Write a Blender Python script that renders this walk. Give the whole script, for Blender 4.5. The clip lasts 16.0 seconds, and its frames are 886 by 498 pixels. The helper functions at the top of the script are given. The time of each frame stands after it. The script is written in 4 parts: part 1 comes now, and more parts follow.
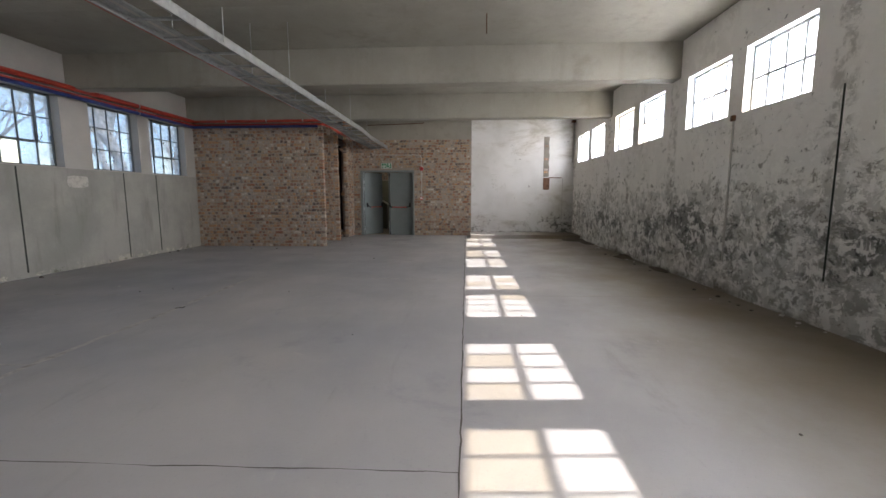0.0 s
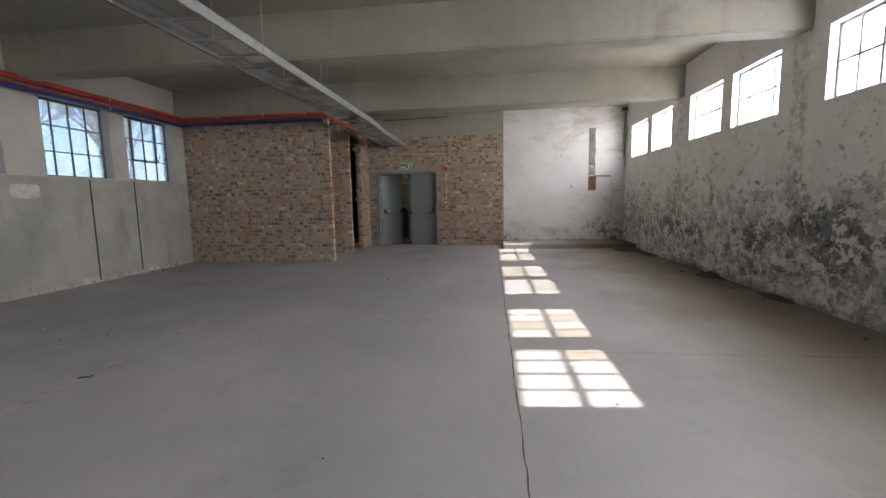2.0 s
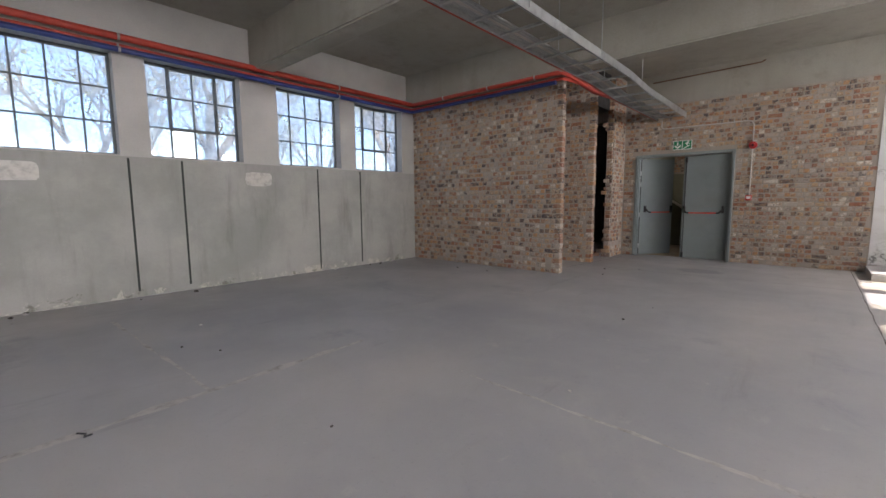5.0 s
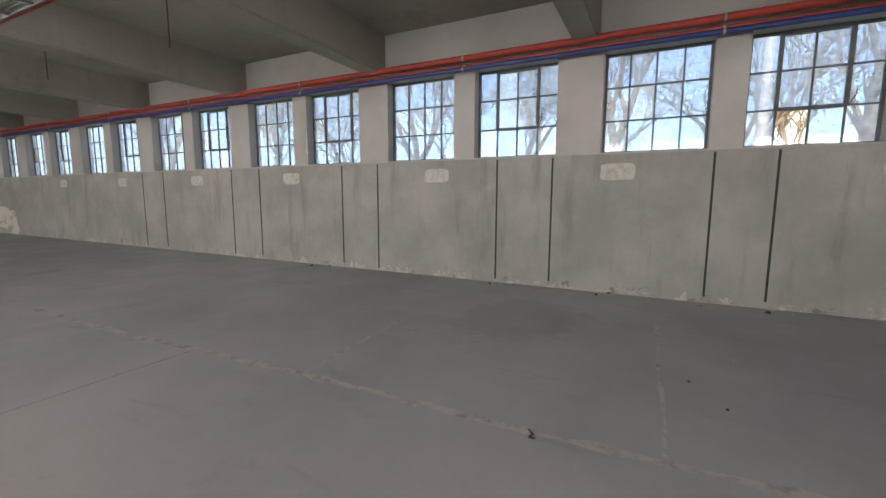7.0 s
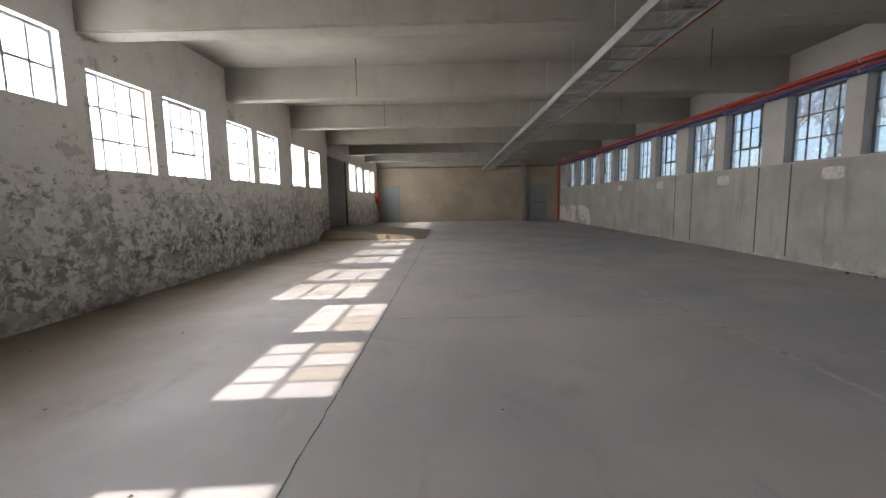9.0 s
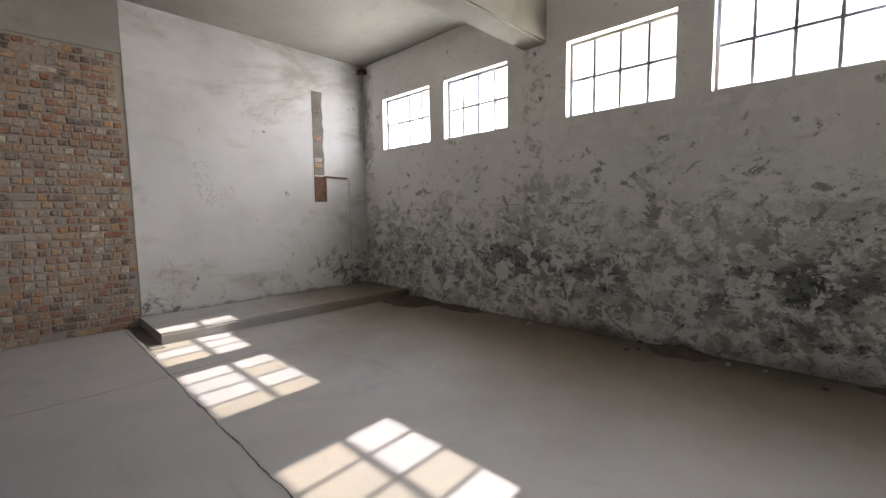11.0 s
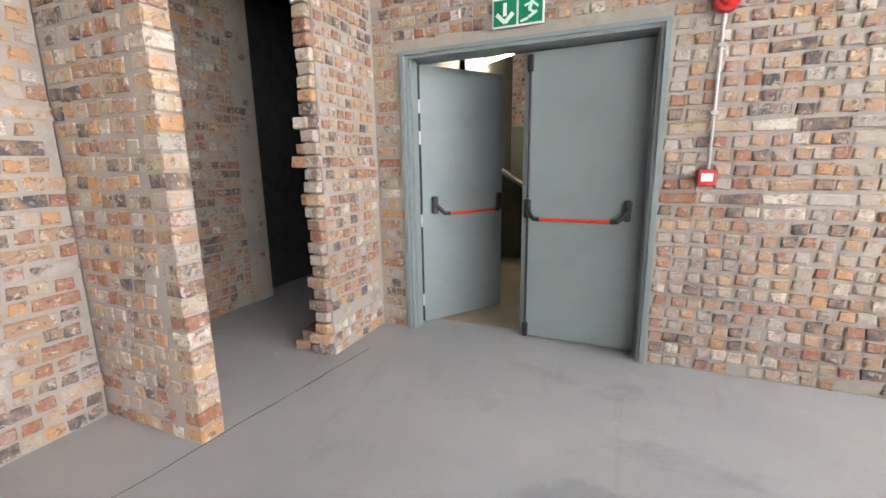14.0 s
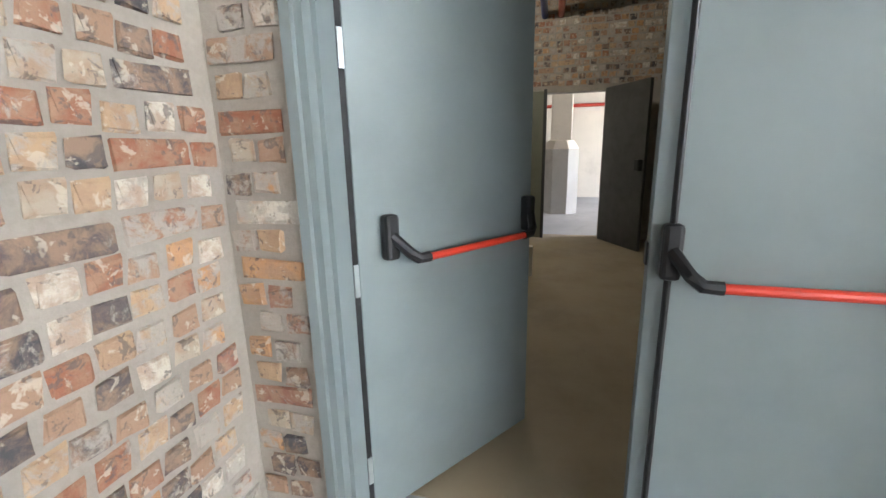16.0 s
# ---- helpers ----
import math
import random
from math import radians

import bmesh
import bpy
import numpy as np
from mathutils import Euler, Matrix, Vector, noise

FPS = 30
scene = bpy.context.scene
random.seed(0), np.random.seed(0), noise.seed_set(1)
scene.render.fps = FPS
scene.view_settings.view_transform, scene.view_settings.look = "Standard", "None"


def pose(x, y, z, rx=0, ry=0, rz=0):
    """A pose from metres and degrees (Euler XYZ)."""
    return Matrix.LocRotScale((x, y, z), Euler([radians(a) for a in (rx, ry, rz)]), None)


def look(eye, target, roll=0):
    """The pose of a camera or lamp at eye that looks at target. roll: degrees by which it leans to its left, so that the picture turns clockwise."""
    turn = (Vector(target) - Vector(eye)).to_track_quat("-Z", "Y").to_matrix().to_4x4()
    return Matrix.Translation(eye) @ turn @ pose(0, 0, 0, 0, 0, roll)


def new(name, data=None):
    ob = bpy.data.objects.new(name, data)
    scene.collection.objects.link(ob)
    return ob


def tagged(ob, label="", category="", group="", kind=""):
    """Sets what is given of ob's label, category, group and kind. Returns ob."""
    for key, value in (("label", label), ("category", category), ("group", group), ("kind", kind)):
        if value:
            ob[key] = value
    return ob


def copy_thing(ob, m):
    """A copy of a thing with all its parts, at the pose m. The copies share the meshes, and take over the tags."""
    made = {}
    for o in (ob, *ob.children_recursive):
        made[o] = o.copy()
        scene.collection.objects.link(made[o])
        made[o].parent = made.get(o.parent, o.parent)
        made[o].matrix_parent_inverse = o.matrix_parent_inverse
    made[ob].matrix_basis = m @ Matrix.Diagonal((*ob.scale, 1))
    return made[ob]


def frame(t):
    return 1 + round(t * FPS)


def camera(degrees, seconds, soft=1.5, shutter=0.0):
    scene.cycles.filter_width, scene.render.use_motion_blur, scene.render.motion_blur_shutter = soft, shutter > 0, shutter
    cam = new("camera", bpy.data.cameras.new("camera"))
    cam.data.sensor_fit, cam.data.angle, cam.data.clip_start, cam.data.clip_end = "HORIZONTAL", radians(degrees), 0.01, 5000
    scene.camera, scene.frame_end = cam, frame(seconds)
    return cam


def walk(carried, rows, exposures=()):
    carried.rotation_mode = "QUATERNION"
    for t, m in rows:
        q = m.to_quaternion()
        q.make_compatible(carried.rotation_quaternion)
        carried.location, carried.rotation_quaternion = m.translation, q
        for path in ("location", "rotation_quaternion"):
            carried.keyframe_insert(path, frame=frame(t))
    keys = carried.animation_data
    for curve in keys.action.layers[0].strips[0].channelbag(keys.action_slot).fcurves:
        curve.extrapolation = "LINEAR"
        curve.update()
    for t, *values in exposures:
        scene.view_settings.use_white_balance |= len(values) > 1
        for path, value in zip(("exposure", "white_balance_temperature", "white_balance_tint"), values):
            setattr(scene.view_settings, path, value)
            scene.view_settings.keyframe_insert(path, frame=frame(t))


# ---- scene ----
cam = camera(93.2, 16.0)
PATH = [
    (0, (0.644, 0.12, 1.244), (0.534, 2.101, 0.997), -0.1),
    (0.5, (0.61, 0.533, 1.27), (0.493, 2.515, 1.023), -0.8),
    (1, (0.585, 0.99, 1.282), (0.432, 2.97, 1.047), -0.8),
    (1.5, (0.486, 1.416, 1.311), (0.29, 3.392, 1.074), -1.1),
    (2, (0.461, 1.873, 1.28), (0.231, 3.846, 1.047), -1.1),
    (2.5, (0.448, 2.322, 1.232), (0.161, 4.286, 0.993), -0.8),
    (3, (0.489, 2.771, 1.248), (0.187, 4.732, 0.996), -1.0),
    (3.5, (0.493, 3.209, 1.252), (0.175, 5.166, 0.986), -0.4),
    (4, (0.421, 3.628, 1.259), (-0.037, 5.556, 0.985), -1.1),
    (4.5, (0.306, 3.968, 1.212), (-0.611, 5.728, 0.966), 0.6),
    (5, (0.117, 4.272, 1.165), (-1.201, 5.76, 0.941), -0.4),
    (5.2, (0.026, 4.358, 1.164), (-1.371, 5.773, 0.947), -0.7),
    (7.4, (-0.627, 5.24, 1.226), (-2.071, 3.876, 0.991), 0.0),
    (8, (-0.39, 5.5, 1.199), (-1.094, 3.639, 0.991), -0.5),
    (8.6, (-0.124, 5.717, 1.183), (-0.475, 3.762, 0.946), -1.0),
    (10.8, (-0.173, 7.626, 1.271), (1.458, 8.769, 1.092), -0.2),
    (11, (-0.177, 7.822, 1.287), (1.249, 9.212, 1.108), -0.8),
    (11.5, (-0.322, 8.336, 1.32), (0.462, 10.168, 1.146), -3.3),
    (12, (-0.549, 8.88, 1.377), (-0.369, 10.86, 1.16), -1.3),
    (12.5, (-0.733, 9.372, 1.352), (-0.765, 11.344, 1.022), -0.8),
    (13, (-0.873, 9.878, 1.331), (-1.133, 11.832, 0.995), -0.7),
    (13.5, (-1.072, 10.347, 1.302), (-1.577, 12.248, 0.94), -2.0),
    (14, (-1.234, 10.813, 1.3), (-2.007, 12.614, 0.903), -0.9),
    (14.5, (-1.501, 11.296, 1.269), (-2.348, 13.06, 0.853), -1.4),
    (15, (-1.696, 11.785, 1.248), (-2.548, 13.541, 0.813), -3.0),
    (15.5, (-1.944, 12.259, 1.232), (-2.727, 14.044, 0.782), -2.0),
    (15.6, (-1.988, 12.352, 1.232), (-2.822, 14.12, 0.813), -0.1),
    (16, (-2.145, 12.712, 1.234), (-2.635, 14.595, 0.774), -1.3),
]
GAPS = [
    (6.3, (-0.33, 4.79, 1.2), (-2.31, 4.81, 0.96), -0.3),
    (8.5, (-0.16, 5.67, 1.185), (-0.553, 3.723, 0.948), -0.9),
    (8.7, (-0.1, 5.78, 1.183), (-0.418, 3.819, 0.946), -1.0),
    (9.7, (-0.14, 6.65, 1.22), (1.42, 5.43, 1.02), -0.6),
]
EXPO = [(0.0, 1.75, 6420, 17), (3.5, 1.78, 6420, 17), (4.5, 1.95, 6350, 17), (5.0, 2.2, 6400, 20), (7.4, 1.8, 6750, 18), (8.6, 1.48, 6600, 17), (10.8, 1.6, 6450, 17), (11.5, 1.7, 6450, 17), (12.5, 2.25, 6550, 17), (13.0, 2.5, 6500, 17), (13.5, 3.2, 6350, 16), (14.0, 3.75, 6150, 15), (14.5, 3.95, 6050, 14), (15.0, 4.05, 5950, 13), (16.0, 3.75, 5900, 11)]
SKY, SUNPOWER, DAYLIGHT = 0.15, 3.9, 18.5
walk(cam, [(t, look(eye, target, roll)) for t, eye, target, roll in sorted(PATH + GAPS)], EXPO)

# ---- world and light ----
SUN_EL, SUN_COT = math.atan(1 / 1.16), 1.16
world = bpy.data.worlds.new("sky")
scene.world = world
world.use_nodes = True
wn = world.node_tree
sky = wn.nodes.new("ShaderNodeTexSky")
sky.sky_type, sky.sun_disc = "NISHITA", False
sky.sun_elevation, sky.sun_rotation = SUN_EL, radians(88)
sky.air_density, sky.dust_density = 1.0, 1.5
wn.nodes["Background"].inputs["Strength"].default_value = SKY
wn.links.new(sky.outputs[0], wn.nodes["Background"].inputs["Color"])
sun = new("sun", bpy.data.lights.new("sun", "SUN"))
sun.data.energy, sun.data.angle, sun.data.color = SUNPOWER, radians(0.6), (1.0, 0.94, 0.84)
sun.matrix_world = look((10, 0.62, 10 / SUN_COT), (0, 0, 0))


def window_light(y0, y1, z0, z1, x, power):
    """Daylight of the bright sky in one window opening, shining in."""
    lamp_ob = new("window_daylight", bpy.data.lights.new("window_daylight", "AREA"))
    lamp_ob.data.shape, lamp_ob.data.size, lamp_ob.data.size_y = "RECTANGLE", y1 - y0 - 0.03, z1 - z0 - 0.03
    lamp_ob.data.energy, lamp_ob.data.color = power * (y1 - y0) * (z1 - z0), (1.0, 0.985, 0.97)
    lamp_ob.matrix_world = Matrix.Translation((x, (y0 + y1) / 2, (z0 + z1) / 2)) @ Euler((radians(90), 0, radians(90))).to_matrix().to_4x4()


# ---- materials ----
class Nodes:
    """Short hand for building node materials."""

    def __init__(self, name, rough=0.8, metal=0.0):
        self.m = bpy.data.materials.new(name)
        self.m.use_nodes = True
        self.t = self.m.node_tree
        self.b = self.t.nodes["Principled BSDF"]
        self.b.inputs["Roughness"].default_value = rough
        self.b.inputs["Metallic"].default_value = metal
        self.co = self.t.nodes.new("ShaderNodeTexCoord").outputs["Object"]

    def put(self, node, key, v):
        if hasattr(v, "is_output"):
            self.t.links.new(v, node.inputs[key])
        elif v is not None:
            node.inputs[key].default_value = v

    def noise(self, scale, detail=5, rough=0.6, dist=0.0, co=None, w=0.0):
        n = self.t.nodes.new("ShaderNodeTexNoise")
        n.noise_dimensions = "4D"
        self.put(n, "Vector", co or self.co)
        for k, v in (("W", w), ("Scale", scale), ("Detail", detail), ("Roughness", rough), ("Distortion", dist)):
            self.put(n, k, v)
        return n.outputs["Fac"]

    def ramp(self, v, a, b, lo=0.0, hi=1.0):
        n = self.t.nodes.new("ShaderNodeMapRange")
        n.interpolation_type = "SMOOTHSTEP"
        for k, x in ((0, v), (1, a), (2, b), (3, lo), (4, hi)):
            self.put(n, k, x)
        return n.outputs[0]

    def math(self, op, a, b=0.0):
        n = self.t.nodes.new("ShaderNodeMath")
        n.operation = op
        self.put(n, 0, a)
        self.put(n, 1, b)
        return n.outputs[0]

    def mix(self, f, a, b):
        n = self.t.nodes.new("ShaderNodeMix")
        n.data_type = "RGBA"
        self.put(n, 0, f)
        self.put(n, 6, (*a, 1) if isinstance(a, tuple) else a)
        self.put(n, 7, (*b, 1) if isinstance(b, tuple) else b)
        return n.outputs[2]

    def axis(self, i):
        n = self.t.nodes.new("ShaderNodeSeparateXYZ")
        self.put(n, 0, self.co)
        return n.outputs[i]

    def scaled(self, s):
        n = self.t.nodes.new("ShaderNodeMapping")
        self.put(n, 0, self.co)
        n.inputs["Scale"].default_value = s
        return n.outputs[0]

    def done(self, colour, bump=None, depth=0.004, rough=None):
        self.put(self.b, "Base Color", (*colour, 1) if isinstance(colour, tuple) else colour)
        self.put(self.b, "Roughness", rough)
        if bump is not None:
            n = self.t.nodes.new("ShaderNodeBump")
            n.inputs["Distance"].default_value = depth
            n.inputs["Strength"].default_value = 0.8
            self.put(n, "Height", bump)
            self.put(self.b, "Normal", n.outputs[0])
        return self.m


def concrete(name, a, b, stain, scale=1.0, rough=0.85, streak=0.0):
    k = Nodes(name, rough)
    c = k.mix(k.ramp(k.noise(0.7 * scale, 6), 0.35, 0.65), a, b)
    c = k.mix(k.ramp(k.noise(2.3 * scale, 8, 0.7, w=3.0), 0.52, 0.75, 0, 0.7), c, stain)
    if streak:
        c = k.mix(k.ramp(k.noise(1.0, 6, 0.6, co=k.scaled((5, 5, 0.5)), w=7.0), 0.5, 0.72, 0, streak), c, stain)
    fine = k.noise(60, 4, 0.7)
    c = k.mix(k.ramp(fine, 0.3, 0.7, 0, 0.25), c, stain)
    return k.done(c, k.math("ADD", fine, k.noise(7, 5)), 0.003)


def floor_material():
    k = Nodes("worn_concrete_floor", 0.55)
    c = k.mix(k.ramp(k.noise(0.35, 5), 0.35, 0.68), (0.3, 0.303, 0.312), (0.395, 0.385, 0.375))
    c = k.mix(k.ramp(k.noise(1.3, 8, 0.65, 0.6, w=2.0), 0.5, 0.72, 0, 0.55), c, (0.38, 0.37, 0.35))
    c = k.mix(k.ramp(k.noise(0.9, 7, 0.7, 1.0, w=9.0), 0.55, 0.75, 0, 0.6), c, (0.19, 0.195, 0.22))
    # scuffs drawn out along the hall, and pale dust spots
    c = k.mix(k.ramp(k.noise(1.0, 7, 0.7, 0.8, co=k.scaled((3.0, 0.7, 1)), w=4.0), 0.56, 0.72, 0, 0.4), c, (0.21, 0.205, 0.2))
    c = k.mix(k.ramp(k.noise(3.6, 9, 0.75, 0.6, w=13.0), 0.6, 0.68, 0, 0.4), c, (0.44, 0.425, 0.4))
    # round damp patches with a ragged rim
    for x, y, r, amount in ((-1.25, 12.18, 0.34, 0.45), (3.0, -2.4, 0.75, 0.9), (-4.6, 3.9, 0.8, 0.3)):
        dx, dy = k.math("SUBTRACT", k.axis(0), x), k.math("MULTIPLY", k.math("SUBTRACT", k.axis(1), y), 1.35)
        d = k.math("SQRT", k.math("ADD", k.math("MULTIPLY", dx, dx), k.math("MULTIPLY", dy, dy)))
        d = k.math("ADD", d, k.math("MULTIPLY", k.math("SUBTRACT", k.noise(5.0, 7, 0.7, w=17.0), 0.5), r * 1.3))
        c = k.mix(k.ramp(d, r * 0.8, r * 1.1, amount, 0.0), c, (0.165, 0.17, 0.185))
    # brown dust along the plastered wall
    edge = k.math("ADD", k.axis(0), k.math("MULTIPLY", k.noise(0.8, 5, w=5.0), 2.0))
    c = k.mix(k.ramp(edge, 2.2, 4.4, 0, 0.9), c, (0.17, 0.135, 0.085))
    near_wall = k.math("ADD", k.axis(0), k.math("MULTIPLY", k.noise(2.2, 7, 0.7, w=8.0), 0.9))
    c = k.mix(k.math("MULTIPLY", k.ramp(near_wall, 4.0, 4.5, 0, 0.8), k.ramp(k.noise(0.6, 3, w=18.0), 0.42, 0.6)), c, (0.07, 0.058, 0.042))
    c = k.mix(k.ramp(k.noise(45, 3, 0.7), 0.55, 0.8, 0, 0.3), c, (0.15, 0.15, 0.15))
    sheen = k.ramp(k.noise(1.1, 6, 0.6), 0.3, 0.7, 0.42, 0.68)
    return k.done(c, k.math("ADD", k.noise(30, 4), k.noise(3, 4)), 0.0015, sheen)


def peeled_plaster():
    k = Nodes("peeling_white_plaster", 0.85)
    z = k.axis(2)
    c = k.mix(k.ramp(k.noise(0.9, 6), 0.35, 0.7), (0.9, 0.885, 0.86), (0.8, 0.785, 0.755))
    c = k.mix(k.ramp(k.noise(1.4, 7, 0.65, 0.6, w=3.0), 0.52, 0.72, 0, 0.45), c, (0.62, 0.595, 0.55))
    # bands over the columns, made good with grey render
    bay = k.math("ABSOLUTE", k.math("SUBTRACT", k.math("FRACT", k.math("ADD", k.math("DIVIDE", k.math("SUBTRACT", k.axis(1), 7.32), 3.12), 20.5)), 0.5))
    band = k.ramp(k.math("ADD", bay, k.math("MULTIPLY", k.noise(6.0, 6, 0.7, w=14.0), 0.06)), 0.055, 0.085, 0.7, 0.0)
    c = k.mix(k.math("MULTIPLY", band, k.ramp(k.noise(3.4, 8, 0.72, 0.5, w=15.0), 0.44, 0.56)), c, (0.4, 0.385, 0.35))
    # paint gone in ragged islands, more of them lower down
    fall = k.ramp(k.math("ADD", z, k.math("MULTIPLY", k.noise(0.7, 3, w=19.0), 0.9)), 1.0, 3.0, 0.1, -0.06)
    wide = k.math("ADD", k.noise(2.4, 11, 0.72, 0.7, co=k.scaled((1, 0.9, 1.2)), w=4.0), fall)
    c = k.mix(k.ramp(wide, 0.57, 0.595, 0, 0.55), c, (0.44, 0.425, 0.39))
    small = k.math("ADD", k.noise(6.0, 11, 0.74, 0.6, co=k.scaled((1, 0.9, 1.1)), w=5.0), k.math("MULTIPLY", fall, 0.7))
    c = k.mix(k.ramp(small, 0.58, 0.6, 0, 0.8), c, (0.26, 0.247, 0.215))
    # the old greenish dado with its top line
    dado = k.ramp(k.math("ADD", z, k.math("MULTIPLY", k.noise(4.0, 6, w=12.0), 0.12)), 1.36, 1.42, 0.42, 0.0)
    worn = k.ramp(k.noise(1.6, 10, 0.72, 0.7, w=6.0), 0.46, 0.54)
    c = k.mix(k.math("MULTIPLY", dado, worn), c, (0.4, 0.41, 0.385))
    line = k.ramp(k.math("ABSOLUTE", k.math("SUBTRACT", z, 1.355)), 0.004, 0.012, 0.5, 0.0)
    c = k.mix(k.math("MULTIPLY", line, k.ramp(k.noise(1.2, 4, w=23.0), 0.5, 0.6)), c, (0.3, 0.29, 0.26))
    # mould in drawn-out belts, with hard dark specks inside
    level = k.ramp(k.math("ABSOLUTE", k.math("SUBTRACT", z, 0.62)), 0.05, 0.85, 0.06, -0.06)
    bloom = k.math("ADD", k.math("ADD", k.math("MULTIPLY", k.noise(2.7, 11, 0.74, 0.6, co=k.scaled((1, 0.75, 1.35)), w=8.0), 0.6), k.math("MULTIPLY", k.noise(0.7, 3, 0.6, w=21.0), 0.4)), level)
    c = k.mix(k.ramp(bloom, 0.555, 0.6, 0, 0.7), c, (0.13, 0.135, 0.125))
    specks = k.math("ADD", k.noise(12, 9, 0.74, 0.4, w=2.0), k.math("MULTIPLY", k.ramp(bloom, 0.46, 0.68), 0.12))
    c = k.mix(k.ramp(specks, 0.625, 0.65, 0, 0.9), c, (0.07, 0.072, 0.07))
    # worn spots that show white again
    c = k.mix(k.ramp(k.noise(6.5, 10, 0.74, 0.5, w=31.0), 0.515, 0.55, 0, 0.85), c, (0.9, 0.885, 0.855))
    # splashed soil along the foot
    foot = k.math("ADD", z, k.math("MULTIPLY", k.noise(2.4, 7, 0.7, w=27.0), 0.5))
    c = k.mix(k.math("MULTIPLY", k.ramp(foot, 0.24, 0.4, 0.85, 0.0), k.ramp(k.noise(0.9, 3, w=33.0), 0.4, 0.6, 0.15, 1.0)), c, (0.14, 0.12, 0.095))
    # yellowed towards the roller shutter
    c = k.mix(k.ramp(k.axis(1), -6.0, -1.0, 0.22, 0.0), c, (0.55, 0.47, 0.3))
    relief = k.math("ADD", k.math("MULTIPLY", k.ramp(small, 0.575, 0.6), -1.0), k.math("MULTIPLY", k.ramp(wide, 0.54, 0.57), -0.7))
    return k.done(c, k.math("ADD", relief, k.math("MULTIPLY", k.noise(40, 4), 0.4)), 0.004)


def end_plaster():
    k = Nodes("blotched_white_plaster", 0.85)
    z = k.axis(2)
    c = k.mix(k.ramp(k.noise(1.0, 6), 0.35, 0.7), (0.64, 0.635, 0.62), (0.53, 0.525, 0.505))
    # brown clouds under the ceiling
    high = k.ramp(z, 2.0, 3.3, -0.02, 0.09)
    c = k.mix(k.ramp(k.math("ADD", k.noise(0.9, 7, 0.65, 0.5, co=k.scaled((0.7, 1, 1.6)), w=5.5), high), 0.52, 0.7, 0, 0.8), c, (0.33, 0.305, 0.25))
    low = k.ramp(z, 0.1, 1.1, 0.1, -0.03)
    right = k.ramp(k.axis(0), 2.2, 3.9, 0.0, 0.09)
    m = k.math("ADD", k.math("ADD", k.noise(3.6, 10, 0.72, 0.8, w=1.5), low), k.math("MULTIPLY", right, k.ramp(z, 0.8, 1.4, 1.0, 0.0)))
    c = k.mix(k.ramp(m, 0.6, 0.68, 0, 0.4), c, (0.3, 0.29, 0.25))
    c = k.mix(k.ramp(m, 0.68, 0.705, 0, 0.9), c, (0.13, 0.13, 0.12))
    # flaked spots and hairline scratches
    c = k.mix(k.ramp(k.noise(7, 5, 0.55, 0.3, w=6.0), 0.69, 0.71, 0, 0.9), c, (0.16, 0.15, 0.135))
    vein = k.math("ABSOLUTE", k.math("SUBTRACT", k.noise(1.6, 6, 0.65, 1.2, w=9.0), 0.5))
    c = k.mix(k.math("MULTIPLY", k.ramp(vein, 0.002, 0.007, 0.7, 0.0), k.ramp(k.noise(1.1, 3, w=10.0), 0.54, 0.62)), c, (0.24, 0.225, 0.19))
    foot = k.math("ADD", z, k.math("MULTIPLY", k.noise(3.0, 7, 0.7, w=12.0), 0.22))
    c = k.mix(k.ramp(foot, 0.2, 0.27, 0.85, 0.0), c, (0.15, 0.14, 0.12))
    return k.done(c, k.math("ADD", k.noise(3, 6), k.math("MULTIPLY", k.noise(40, 3), 0.4)), 0.004)


